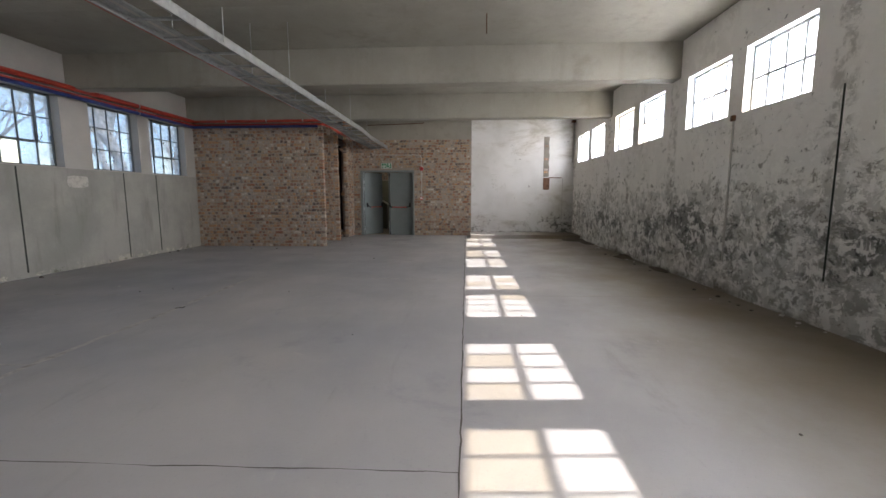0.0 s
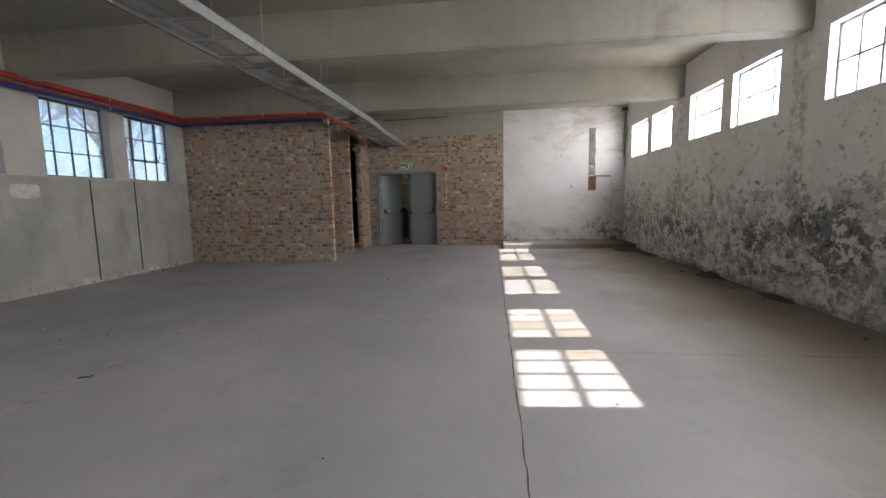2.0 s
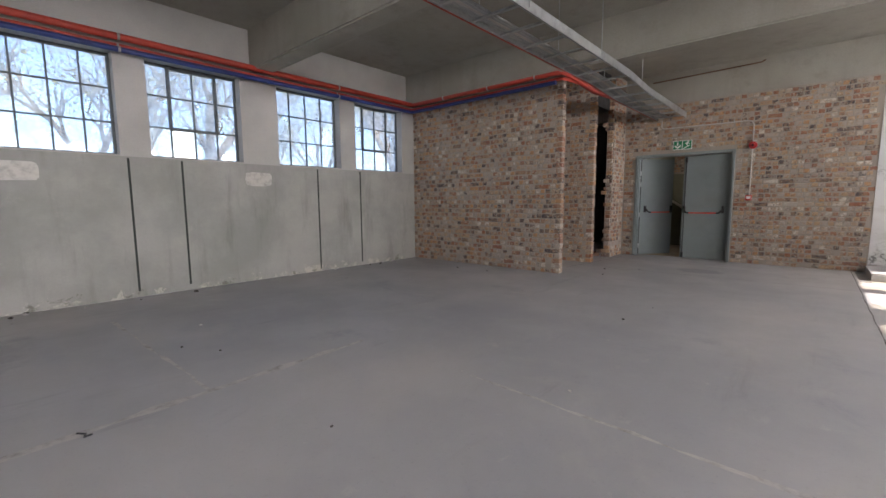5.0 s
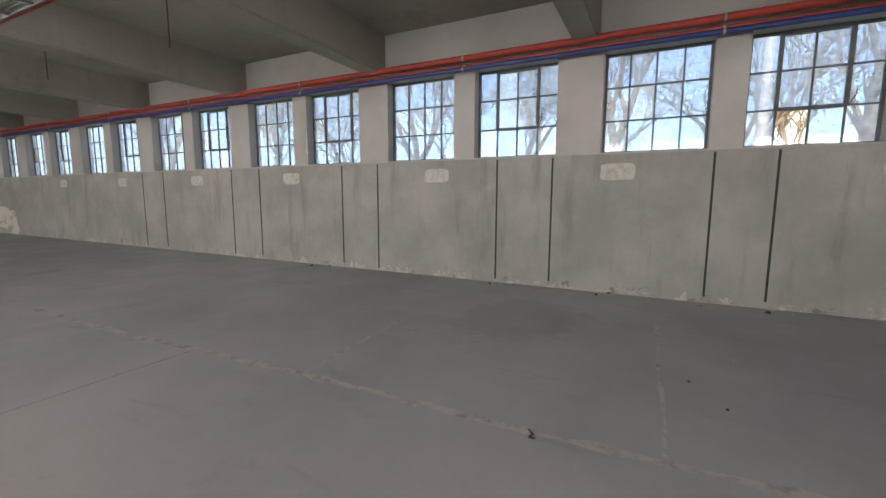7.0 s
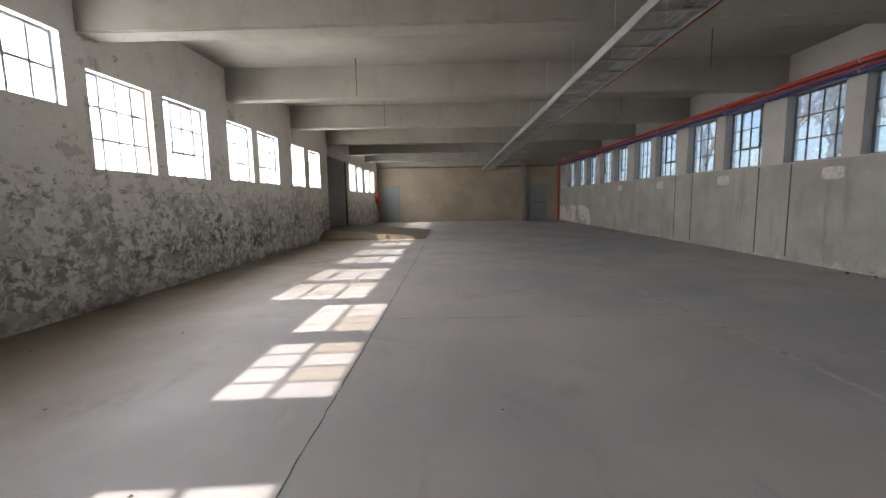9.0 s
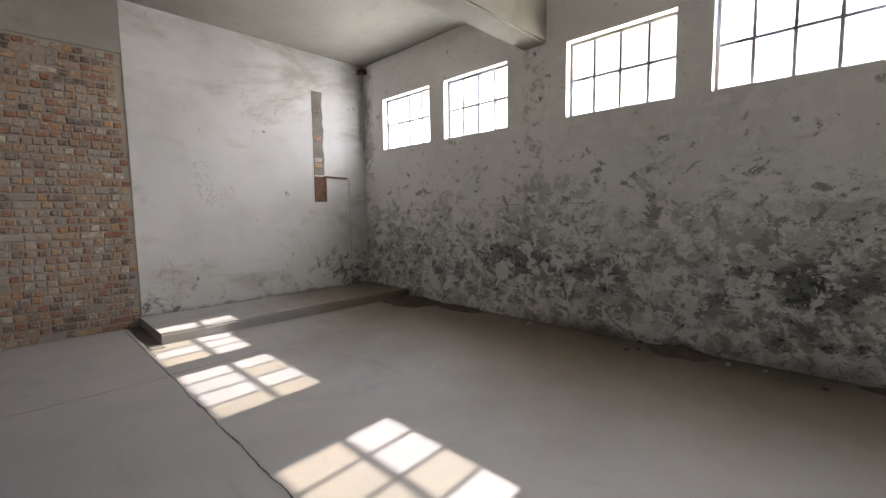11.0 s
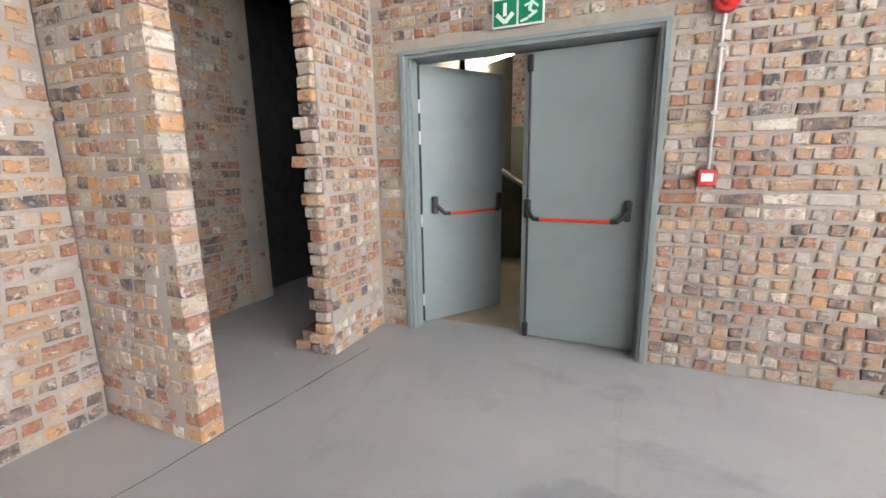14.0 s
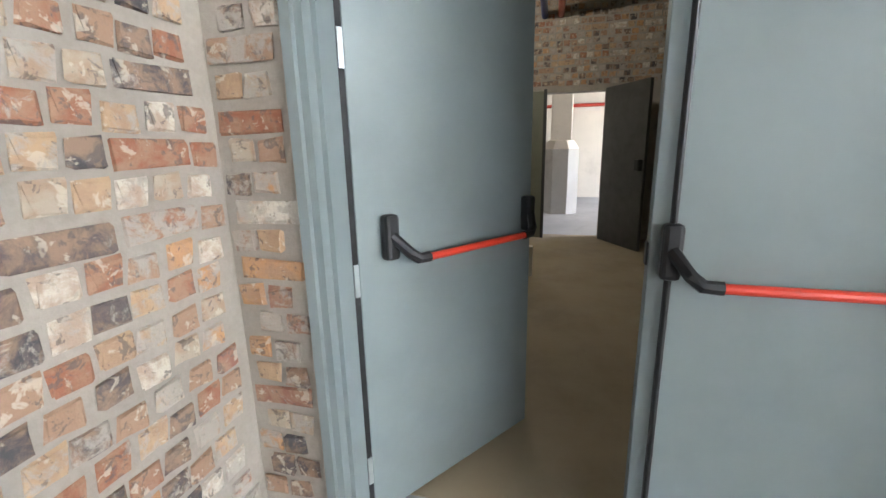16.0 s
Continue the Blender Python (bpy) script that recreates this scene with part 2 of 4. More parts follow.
def left_wall_material():
    k = Nodes("two_tone_grey_wall", 0.85)
    z = k.axis(2)
    up = k.mix(k.ramp(k.noise(1.0, 5), 0.35, 0.7), (0.44, 0.43, 0.405), (0.35, 0.345, 0.325))
    lo = k.mix(k.ramp(k.noise(1.0, 7, 0.65), 0.35, 0.65), (0.25, 0.255, 0.235), (0.35, 0.345, 0.32))
    lo = k.mix(k.ramp(k.noise(1.0, 7, 0.65, co=k.scaled((1, 4, 0.6)), w=4.0), 0.5, 0.72, 0, 0.65), lo, (0.15, 0.155, 0.14))
    foot = k.math("ADD", k.noise(3.0, 8, 0.7, 0.4, w=2.0), k.ramp(z, 0.0, 0.35, 0.2, 0.0))
    lo = k.mix(k.ramp(foot, 0.72, 0.8, 0, 0.7), lo, (0.52, 0.48, 0.41))
    lo = k.mix(k.ramp(k.math("ADD", k.noise(4.0, 8, 0.7, 0.4, w=11.0), k.ramp(z, 0.0, 0.3, 0.12, 0.0)), 0.68, 0.74, 0, 0.8), lo, (0.13, 0.13, 0.1))
    # pale crust broken along the foot, and whitewash left at the far end
    crust = k.math("ADD", k.noise(5.0, 9, 0.74, 0.6, w=22.0), k.ramp(z, 0.0, 0.32, 0.09, -0.2))
    lo = k.mix(k.ramp(crust, 0.62, 0.66, 0, 0.8), lo, (0.5, 0.47, 0.41))
    lime = k.math("ADD", k.noise(1.3, 8, 0.7, 0.6, w=24.0), k.math("MULTIPLY", k.ramp(z, 0.75, 1.05, 1.0, 0.0), k.ramp(k.axis(1), -13.0, -10.5, 0.32, 0.0)))
    lime = k.math("SUBTRACT", lime, 0.12)
    lo = k.mix(k.ramp(lime, 0.66, 0.68, 0, 0.85), lo, (0.66, 0.63, 0.56))
    blotch = k.ramp(k.noise(2.0, 9, 0.72, 0.8, w=28.0), 0.56, 0.7, 0, 0.45)
    lo = k.mix(blotch, lo, (0.4, 0.385, 0.345))
    c = k.mix(k.ramp(z, 1.735, 1.745), lo, up)
    fine = k.noise(50, 4, 0.7)
    c = k.mix(k.ramp(fine, 0.3, 0.75, 0, 0.22), c, (0.25, 0.25, 0.23))
    return k.done(c, k.math("ADD", fine, k.noise(6, 5)), 0.003)


BRICKS = [(0.0, (0.28, 0.11, 0.06)), (0.11, (0.46, 0.25, 0.12)), (0.22, (0.44, 0.3, 0.18)), (0.35, (0.1, 0.082, 0.078)),
          (0.46, (0.32, 0.2, 0.13)), (0.6, (0.07, 0.066, 0.07)), (0.7, (0.4, 0.33, 0.25)), (0.82, (0.25, 0.11, 0.075)), (0.91, (0.58, 0.53, 0.45))]


def brick_material(name, joined):
    k = Nodes(name, 0.9)
    if joined:
        r = k.t.nodes.new("ShaderNodeNewGeometry").outputs["Random Per Island"]
    else:
        r = k.t.nodes.new("ShaderNodeObjectInfo").outputs["Random"]
    n = k.t.nodes.new("ShaderNodeValToRGB")
    n.color_ramp.interpolation = "CONSTANT"
    for i, (p, col) in enumerate(BRICKS):
        e = n.color_ramp.elements[i] if i < 2 else n.color_ramp.elements.new(p)
        e.position, e.color = p, (*col, 1)
    k.put(n, 0, r)
    off = k.math("MULTIPLY", r, 40.0)
    r2 = k.math("FRACT", k.math("MULTIPLY", r, 57.3))
    c = k.mix(k.ramp(k.noise(16, 5, 0.65, 0.5, w=off), 0.38, 0.62, 0, 0.75), n.outputs[0], (0.34, 0.22, 0.145))
    # burnt cores and pale fired rims
    c = k.mix(k.ramp(k.noise(30, 4, 0.6, 0.8, w=off), 0.55, 0.62, 0, 0.7), c, (0.11, 0.092, 0.085))
    c = k.mix(k.ramp(k.noise(26, 3, 0.6, 0.6, w=k.math("ADD", off, 9.0)), 0.58, 0.64, 0, 0.6), c, (0.56, 0.49, 0.39))
    # cement smears left over the faces, heavy on some bricks
    smear = k.math("ADD", k.noise(20, 7, 0.72, 0.6, w=off), k.ramp(r2, 0.35, 1.0, -0.12, 0.09))
    c = k.mix(k.ramp(smear, 0.46, 0.6, 0, 0.88), c, (0.37, 0.33, 0.285))
    c = k.mix(k.ramp(k.noise(90, 3, 0.7, w=off), 0.55, 0.8, 0, 0.4), c, (0.13, 0.11, 0.095))
    return k.done(c, k.math("ADD", k.noise(60, 5, 0.7), k.noise(18, 3)), 0.006)


def plain(name, col, rough=0.5, metal=0.0, vary=0.15, scale=6.0):
    k = Nodes(name, rough, metal)
    dark = tuple(x * (1 - vary * 2) for x in col)
    c = k.mix(k.ramp(k.noise(scale, 6, 0.65), 0.4, 0.75), col, dark)
    c = k.mix(k.ramp(k.noise(scale * 9, 4, 0.7, w=2.0), 0.5, 0.8, 0, vary), c, dark)
    return k.done(c, k.noise(scale * 12, 3), 0.0006, k.ramp(k.noise(scale * 1.5, 4, w=4.0), 0.3, 0.7, rough * 0.85, min(1, rough * 1.15)))


def glowing(name, col, strength):
    k = Nodes(name, 0.4)
    k.b.inputs["Emission Color"].default_value = (*col, 1)
    k.b.inputs["Emission Strength"].default_value = strength
    return k.done(col)


def glass_material(name, tint, haze):
    """Old window glass: mostly clear, a little milky with grime."""
    m = bpy.data.materials.new(name)
    m.use_nodes = True
    t = m.node_tree
    t.nodes.clear()
    out, mix1, mix2 = (t.nodes.new(n) for n in ("ShaderNodeOutputMaterial", "ShaderNodeMixShader", "ShaderNodeMixShader"))
    clear, milk, gloss = (t.nodes.new(n) for n in ("ShaderNodeBsdfTransparent", "ShaderNodeBsdfTranslucent", "ShaderNodeBsdfGlossy"))
    clear.inputs[0].default_value, milk.inputs[0].default_value = (*tint, 1), (0.85, 0.88, 0.9, 1)
    gloss.inputs["Roughness"].default_value = 0.05
    nz, mr = t.nodes.new("ShaderNodeTexNoise"), t.nodes.new("ShaderNodeMapRange")
    nz.inputs["Scale"].default_value, nz.inputs["Detail"].default_value = 7.0, 8.0
    t.links.new(t.nodes.new("ShaderNodeTexCoord").outputs["Object"], nz.inputs["Vector"])
    t.links.new(nz.outputs["Fac"], mr.inputs[0])
    mr.inputs[1].default_value, mr.inputs[2].default_value = 0.3, 0.75
    mr.inputs[3].default_value, mr.inputs[4].default_value = haze * 0.4, haze
    t.links.new(mr.outputs[0], mix1.inputs[0])
    t.links.new(clear.outputs[0], mix1.inputs[1])
    t.links.new(milk.outputs[0], mix1.inputs[2])
    mix2.inputs[0].default_value = 0.05
    t.links.new(mix1.outputs[0], mix2.inputs[1])
    t.links.new(gloss.outputs[0], mix2.inputs[2])
    t.links.new(mix2.outputs[0], out.inputs[0])
    return m


FLOOR = floor_material()
PEEL = peeled_plaster()
ENDP = end_plaster()
LEFTW = left_wall_material()
CEIL = concrete("board_marked_concrete", (0.345, 0.33, 0.285), (0.27, 0.258, 0.22), (0.19, 0.178, 0.15), 0.8, streak=0.25)
PLAINC = concrete("grey_concrete", (0.42, 0.41, 0.39), (0.34, 0.33, 0.31), (0.22, 0.21, 0.19), 1.0, streak=0.3)
FARW = concrete("old_yellowed_brickwork_paint", (0.38, 0.32, 0.24), (0.3, 0.25, 0.19), (0.2, 0.17, 0.13), 1.2)
MORTAR = concrete("cement_mortar", (0.38, 0.335, 0.285), (0.31, 0.275, 0.235), (0.21, 0.185, 0.155), 3.0, 0.95)
BRICK = brick_material("reclaimed_brick", False)
BRICKJ = brick_material("reclaimed_brick_courses", True)
# near black: the gloom of the unlit passage is put into this colour
DARKWALL = plain("gloom_dark_plaster", (0.03, 0.029, 0.028), 0.9)
STEELDOOR = plain("blue_grey_door_paint", (0.205, 0.238, 0.24), 0.5, 0.0, 0.07, 2.0)
GALV = plain("galvanised_steel", (0.42, 0.44, 0.44), 0.45, 0.7, 0.15, 8.0)
REDPIPE = plain("red_pipe_paint", (0.42, 0.045, 0.025), 0.45)
BLUEPIPE = plain("blue_pipe_paint", (0.014, 0.035, 0.17), 0.4)
REDBAR = plain("red_bar_enamel", (0.62, 0.045, 0.02), 0.35, 0.0, 0.05)
BLACK = plain("black_plastic", (0.015, 0.015, 0.016), 0.4)
# black for the shade in the gap beside the door leaf
GAPSHADE = plain("black_gap_shade", (0.01, 0.01, 0.01), 0.7)
FRAMEM = plain("weathered_window_paint", (0.1, 0.115, 0.12), 0.6, 0.0, 0.25)
FRAMER = plain("grimy_window_paint", (0.34, 0.35, 0.355), 0.6, 0.0, 0.2)
GLASS = glass_material("dusty_window_glass", (0.72, 0.8, 0.88), 0.5)
GLASSM = glass_material("milky_window_glass", (0.8, 0.84, 0.86), 0.5)
GLASSY = glass_material("yellowed_window_glass", (0.97, 0.93, 0.84), 0.06)
GREEN = plain("green_sign", (0.0, 0.19, 0.08), 0.4, 0.0, 0.03)
WHITE = plain("white_sign", (0.8, 0.82, 0.8), 0.4, 0.0, 0.03)
PVC = plain("white_conduit", (0.5, 0.48, 0.44), 0.5, 0.0, 0.1)
REDPLAST = plain("red_plastic", (0.5, 0.02, 0.015), 0.35, 0.0, 0.05)
DUSTY = plain("pale_dust_filler", (0.47, 0.455, 0.425), 0.95, 0.0, 0.25, 9)
CRACK = plain("dark_joint_filler", (0.1, 0.09, 0.08), 0.95, 0.0, 0.3, 20)
CHIP = plain("pale_cement_patch", (0.52, 0.5, 0.47), 0.9, 0.0, 0.2, 15)
SOIL = concrete("dark_soil", (0.1, 0.082, 0.06), (0.06, 0.05, 0.04), (0.15, 0.125, 0.09), 8.0, 0.95)
DAMP = plain("damp_grey_stain", (0.235, 0.235, 0.235), 0.6, 0.0, 0.15, 6)
SLOT = plain("black_slot", (0.02, 0.028, 0.024), 0.8)
RUST = plain("rusty_steel", (0.16, 0.08, 0.045), 0.8, 0.2, 0.3, 12)
SHUTTER = plain("grey_roller_steel", (0.3, 0.3, 0.29), 0.5, 0.6, 0.15, 5)
OLIVE = plain("olive_wall_paint", (0.17, 0.17, 0.12), 0.6, 0.0, 0.1, 3)
BARK = plain("grey_bark", (0.22, 0.18, 0.14), 0.9, 0.0, 0.3, 10)
LEAFM = plain("autumn_leaf", (0.24, 0.22, 0.06), 0.7, 0.0, 0.25, 3)
LEAFG = plain("dull_green_leaf", (0.09, 0.12, 0.035), 0.7, 0.0, 0.25, 3)
GRASS = plain("dry_grass", (0.3, 0.27, 0.17), 0.95, 0.0, 0.25, 1)
TIMBER = plain("raw_timber", (0.32, 0.2, 0.1), 0.7, 0.0, 0.2, 8)
CREAM = concrete("cream_plaster", (0.7, 0.64, 0.55), (0.62, 0.57, 0.49), (0.5, 0.45, 0.38))


# ---- building helpers ----
def part(name, bm, material, parent=None, label="", smooth=False):
    me = bpy.data.meshes.new(name)
    if smooth:
        for f in bm.faces:
            f.smooth = True
    bm.to_mesh(me)
    bm.free()
    me.materials.append(material)
    ob = new(name, me)
    if parent is not None:
        ob.parent = parent
    if label:
        tagged(ob, label)
    return ob


def box(bm, x0, x1, y0, y1, z0, z1, m=None):
    v = [Vector((x, y, z)) for x in (x0, x1) for y in (y0, y1) for z in (z0, z1)]
    v = [bm.verts.new(m @ p if m else p) for p in v]
    for a in ((0, 1, 3, 2), (4, 6, 7, 5), (0, 4, 5, 1), (2, 3, 7, 6), (0, 2, 6, 4), (1, 5, 7, 3)):
        bm.faces.new([v[i] for i in a])
    return bm


def boxed(*args, bevel=0.0):
    bm = box(bmesh.new(), *args)
    if bevel:
        bmesh.ops.bevel(bm, geom=bm.edges[:], offset=bevel, segments=2, affect="EDGES", profile=0.5)
    return bm


def tube(bm, pts, r, n=10):
    """A round pipe through the points, with mitred bends."""
    pts = [Vector(p) for p in pts]
    rings = []
    for i, p in enumerate(pts):
        d0 = (p - pts[i - 1]).normalized() if i else (pts[1] - p).normalized()
        d1 = (pts[i + 1] - p).normalized() if i < len(pts) - 1 else d0
        d = (d0 + d1).normalized()
        side = d.cross(Vector((0, 0, 1)) if abs(d.z) < 0.9 else Vector((1, 0, 0))).normalized()
        up = side.cross(d)
        rings.append([bm.verts.new(p + r * (math.cos(a) * side + math.sin(a) * up)) for a in (2 * math.pi * j / n for j in range(n))])
    for a, b in zip(rings, rings[1:]):
        for j in range(n):
            bm.faces.new((a[j], a[(j + 1) % n], b[(j + 1) % n], b[j]))
    bm.faces.new(rings[0][::-1])
    bm.faces.new(rings[-1])
    return bm


def wall(name, axis, at, thick, u0, u1, z0, z1, holes, material, label):
    """A wall of that thickness from `at` outwards, standing along the other axis, with holes (u0, u1, z0, z1) through it."""
    us = sorted({u0, u1, *(v for h in holes for v in h[:2])})
    zs = sorted({z0, z1, *(v for h in holes for v in h[2:])})
    bm, seen = bmesh.new(), {}

    def vert(u, z, d):
        key = (u, z, d)
        if key not in seen:
            seen[key] = bm.verts.new((at + d, u, z) if axis == "x" else (u, at + d, z))
        return seen[key]

    def solid(i, j):
        if not (0 <= i < len(us) - 1 and 0 <= j < len(zs) - 1):
            return False
        u, z = (us[i] + us[i + 1]) / 2, (zs[j] + zs[j + 1]) / 2
        return not any(h[0] < u < h[1] and h[2] < z < h[3] for h in holes)

    for i in range(len(us) - 1):
        for j in range(len(zs) - 1):
            if not solid(i, j):
                continue
            a, b, c, d = us[i], us[i + 1], zs[j], zs[j + 1]
            for dd in (0, thick):
                bm.faces.new([vert(*q, dd) for q in ((a, c), (b, c), (b, d), (a, d))])
            for di, dj, p, q in ((-1, 0, (a, c), (a, d)), (1, 0, (b, c), (b, d)), (0, -1, (a, c), (b, c)), (0, 1, (a, d), (b, d))):
                if not solid(i + di, j + dj):
                    bm.faces.new((vert(*p, 0), vert(*q, 0), vert(*q, thick), vert(*p, thick)))
    bmesh.ops.recalc_face_normals(bm, faces=bm.faces)
    return tagged(part(name, bm, material), label, name.split("_")[0], kind="structure")


def thing(name, label, category, group="", at=(0, 0, 0)):
    ob = tagged(new(name), label, category, group)
    ob.location = at
    return ob


# ---- plan ----
XL, XR, YE, YF, ZC, ZB = -6.18, 4.0, 13.67, -17.65, 3.64, 3.08
BAY = 3.12
BEAM0 = 7.32
BLK_Y, BLK_X = 10.48, -2.9

bays = [BEAM0 + BAY * k for k in range(-8, 3)]          # beam centre lines
left_wins = []
for k in range(0, 9):
    left_wins += [(9.02 - 3.15 * k, 10.16 - 3.15 * k, 1.75, 2.95), (7.56 - 3.15 * k, 8.70 - 3.15 * k, 1.75, 2.95)]
left_wins = [w for w in left_wins if w[0] > YF + 0.3]
right_short, right_tall = [], []
for k in range(0, 4):
    right_short += [(12.12 - BAY * k, 13.17 - BAY * k, 2.26, 3.03), (10.80 - BAY * k, 11.84 - BAY * k, 2.26, 3.03)]
right_tall += [(0.12, 1.15, 1.6, 2.74), (-1.18, -0.12, 1.6, 2.74), (-2.8, -1.85, 1.62, 2.72), (-4.13, -3.07, 1.62, 2.72), (-5.9, -4.98, 1.62, 2.7), (-7.3, -6.3, 1.62, 2.7),
               (-12.2, -11.2, 1.62, 2.72), (-13.6, -12.6, 1.62, 2.72), (-15.3, -14.3, 1.62, 2.72), (-16.7, -15.7, 1.62, 2.72)]
ROLLER = (-10.75, -8.1, 0.0, 2.75)

for w in right_short + right_tall:
    window_light(*w, XR + 0.165, DAYLIGHT)
# extra lamp in an unseen opening, added to brighten the room past the doorway
window_light(19.5, 23.3, 1.0, 2.8, 4.38, DAYLIGHT * 0.35)

# ---- structure ----
tagged(part("floor", boxed(XL - 0.25, XR + 0.23, YF - 0.25, 24.0, -0.2, 0.0), FLOOR), "worn grey concrete floor with dust and faint stains", "floor", kind="structure")
wall("wall_right", "x", XR, 0.17, YF, YE, 0.0, ZC, right_short + right_tall + [ROLLER], PEEL, "white plastered wall, peeling and mouldy below the high windows")
wall("wall_left", "x", XL, -0.25, YF, 13.9, 0.0, ZC, left_wins, LEFTW, "grey two-tone concrete wall below a row of steel windows")
DOOR = (-2.765, -1.04, 0.0, 2.09)
wall("wall_end", "y", YE + 0.012, 0.24, -4.7, 0.8, 0.0, 3.06, [DOOR, (-4.48, -3.4, 0.0, 2.9)], MORTAR, "old brick end wall round a steel double door")
tagged(part("wall_end_plaster", boxed(0.8, XR + 0.23, YE, YE + 0.25, 0, ZC), ENDP), "white plastered end wall with blotches and a chased-out strip", "wall", kind="structure")
tagged(part("wall_end_beam", boxed(-6.18, 0.797, YE - 0.005, YE + 0.25, 3.06, ZC), CEIL), "plain concrete edge beam above the brickwork", "wall", kind="structure")
tagged(part("wall_far", boxed(XL - 0.25, XR + 0.23, YF - 0.25, YF, 0, ZC), FARW), "yellowed painted brick wall far down the hall", "wall", kind="structure")
tagged(part("ceiling", boxed(XL - 0.25, XR + 0.23, YF - 0.25, 14.0, ZC, ZC + 0.25), CEIL), "bare concrete ceiling slab", "ceiling", kind="structure")
for y in bays[:-1]:
    bm = boxed(XL, XR, y - 0.15, y + 0.15, ZB, ZC + 0.01)
    bmesh.ops.bevel(bm, geom=[e for e in bm.edges if abs(e.verts[0].co.z - ZB) < 1e-4 and abs(e.verts[1].co.z - ZB) < 1e-4 and abs(e.verts[0].co.y - e.verts[1].co.y) < 1e-4], offset=0.02, segments=2, affect="EDGES")
    tagged(part("ceiling_beam", bm, CEIL), "deep concrete beam spanning the hall under the ceiling", "beam", "concrete beams across the hall", "structure")

COND_Y = 5.73
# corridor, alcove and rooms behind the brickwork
# corridor walls get their darkness from their colour
tagged(part("wall_corridor", boxed(-6.2, -4.7, 13.94, 14.1, 0, ZC), DARKWALL), "wall closing the unlit corridor, gloom painted into its colour", "wall", kind="structure")
tagged(part("wall_corridor_end", boxed(-4.9, -3.2, 16.0, 16.2, 0, ZC), DARKWALL), "end wall of the unlit corridor, gloom painted into its colour", "wall", kind="structure")
tagged(part("wall_corridor_side", boxed(-4.9, -4.7, 14.1, 16.0, 0, ZC), DARKWALL), "side wall of the unlit corridor, gloom painted into its colour", "wall", kind="structure")
tagged(part("wall_stair_side", boxed(-3.4, -3.2, 13.93, 18.7, 0, 3.2), OLIVE), "olive painted side wall of the stair hall", "wall", kind="structure")
tagged(part("wall_stair_right", boxed(-0.4, -0.2, 13.93, 18.7, 0, 3.2), OLIVE), "olive painted wall of the stair hall", "wall", kind="structure")
# a darker, browner concrete than the hall ceiling
tagged(part("ceiling_stair", boxed(-6.5, 4.2, 13.925, 24.0, 3.2, 3.95), concrete("dark_brown_concrete", (0.13, 0.115, 0.09), (0.09, 0.08, 0.065), (0.05, 0.045, 0.04))), "dark concrete ceiling over the rooms behind the door", "ceiling", kind="structure")
FD = (-2.24, -1.5, 0.0, 1.93)
wall("wall_stair_far", "y", 18.7, 0.2, -3.4, 4.2, 0.0, 3.2, [FD], MORTAR, "brick wall with an open doorway into a bright room")
tagged(part("wall_bright_room", boxed(-4.9, 4.2, 23.8, 24.0, 0, 3.2), CREAM), "cream plastered wall of the bright room", "wall", kind="structure")
tagged(part("wall_bright_left", boxed(-5.1, -4.9, 16.2, 24.0, 0, 3.2), CREAM), "cream plastered side wall of the bright room", "wall", kind="structure")
# opening added out of view to light this room
wall("wall_bright_right", "x", 4.2, 0.2, 13.9, 24.0, 0.0, 3.2, [(19.4, 23.4, 0.9, 2.9)], CREAM, "cream plastered wall out of view, with an opening added to let daylight in")

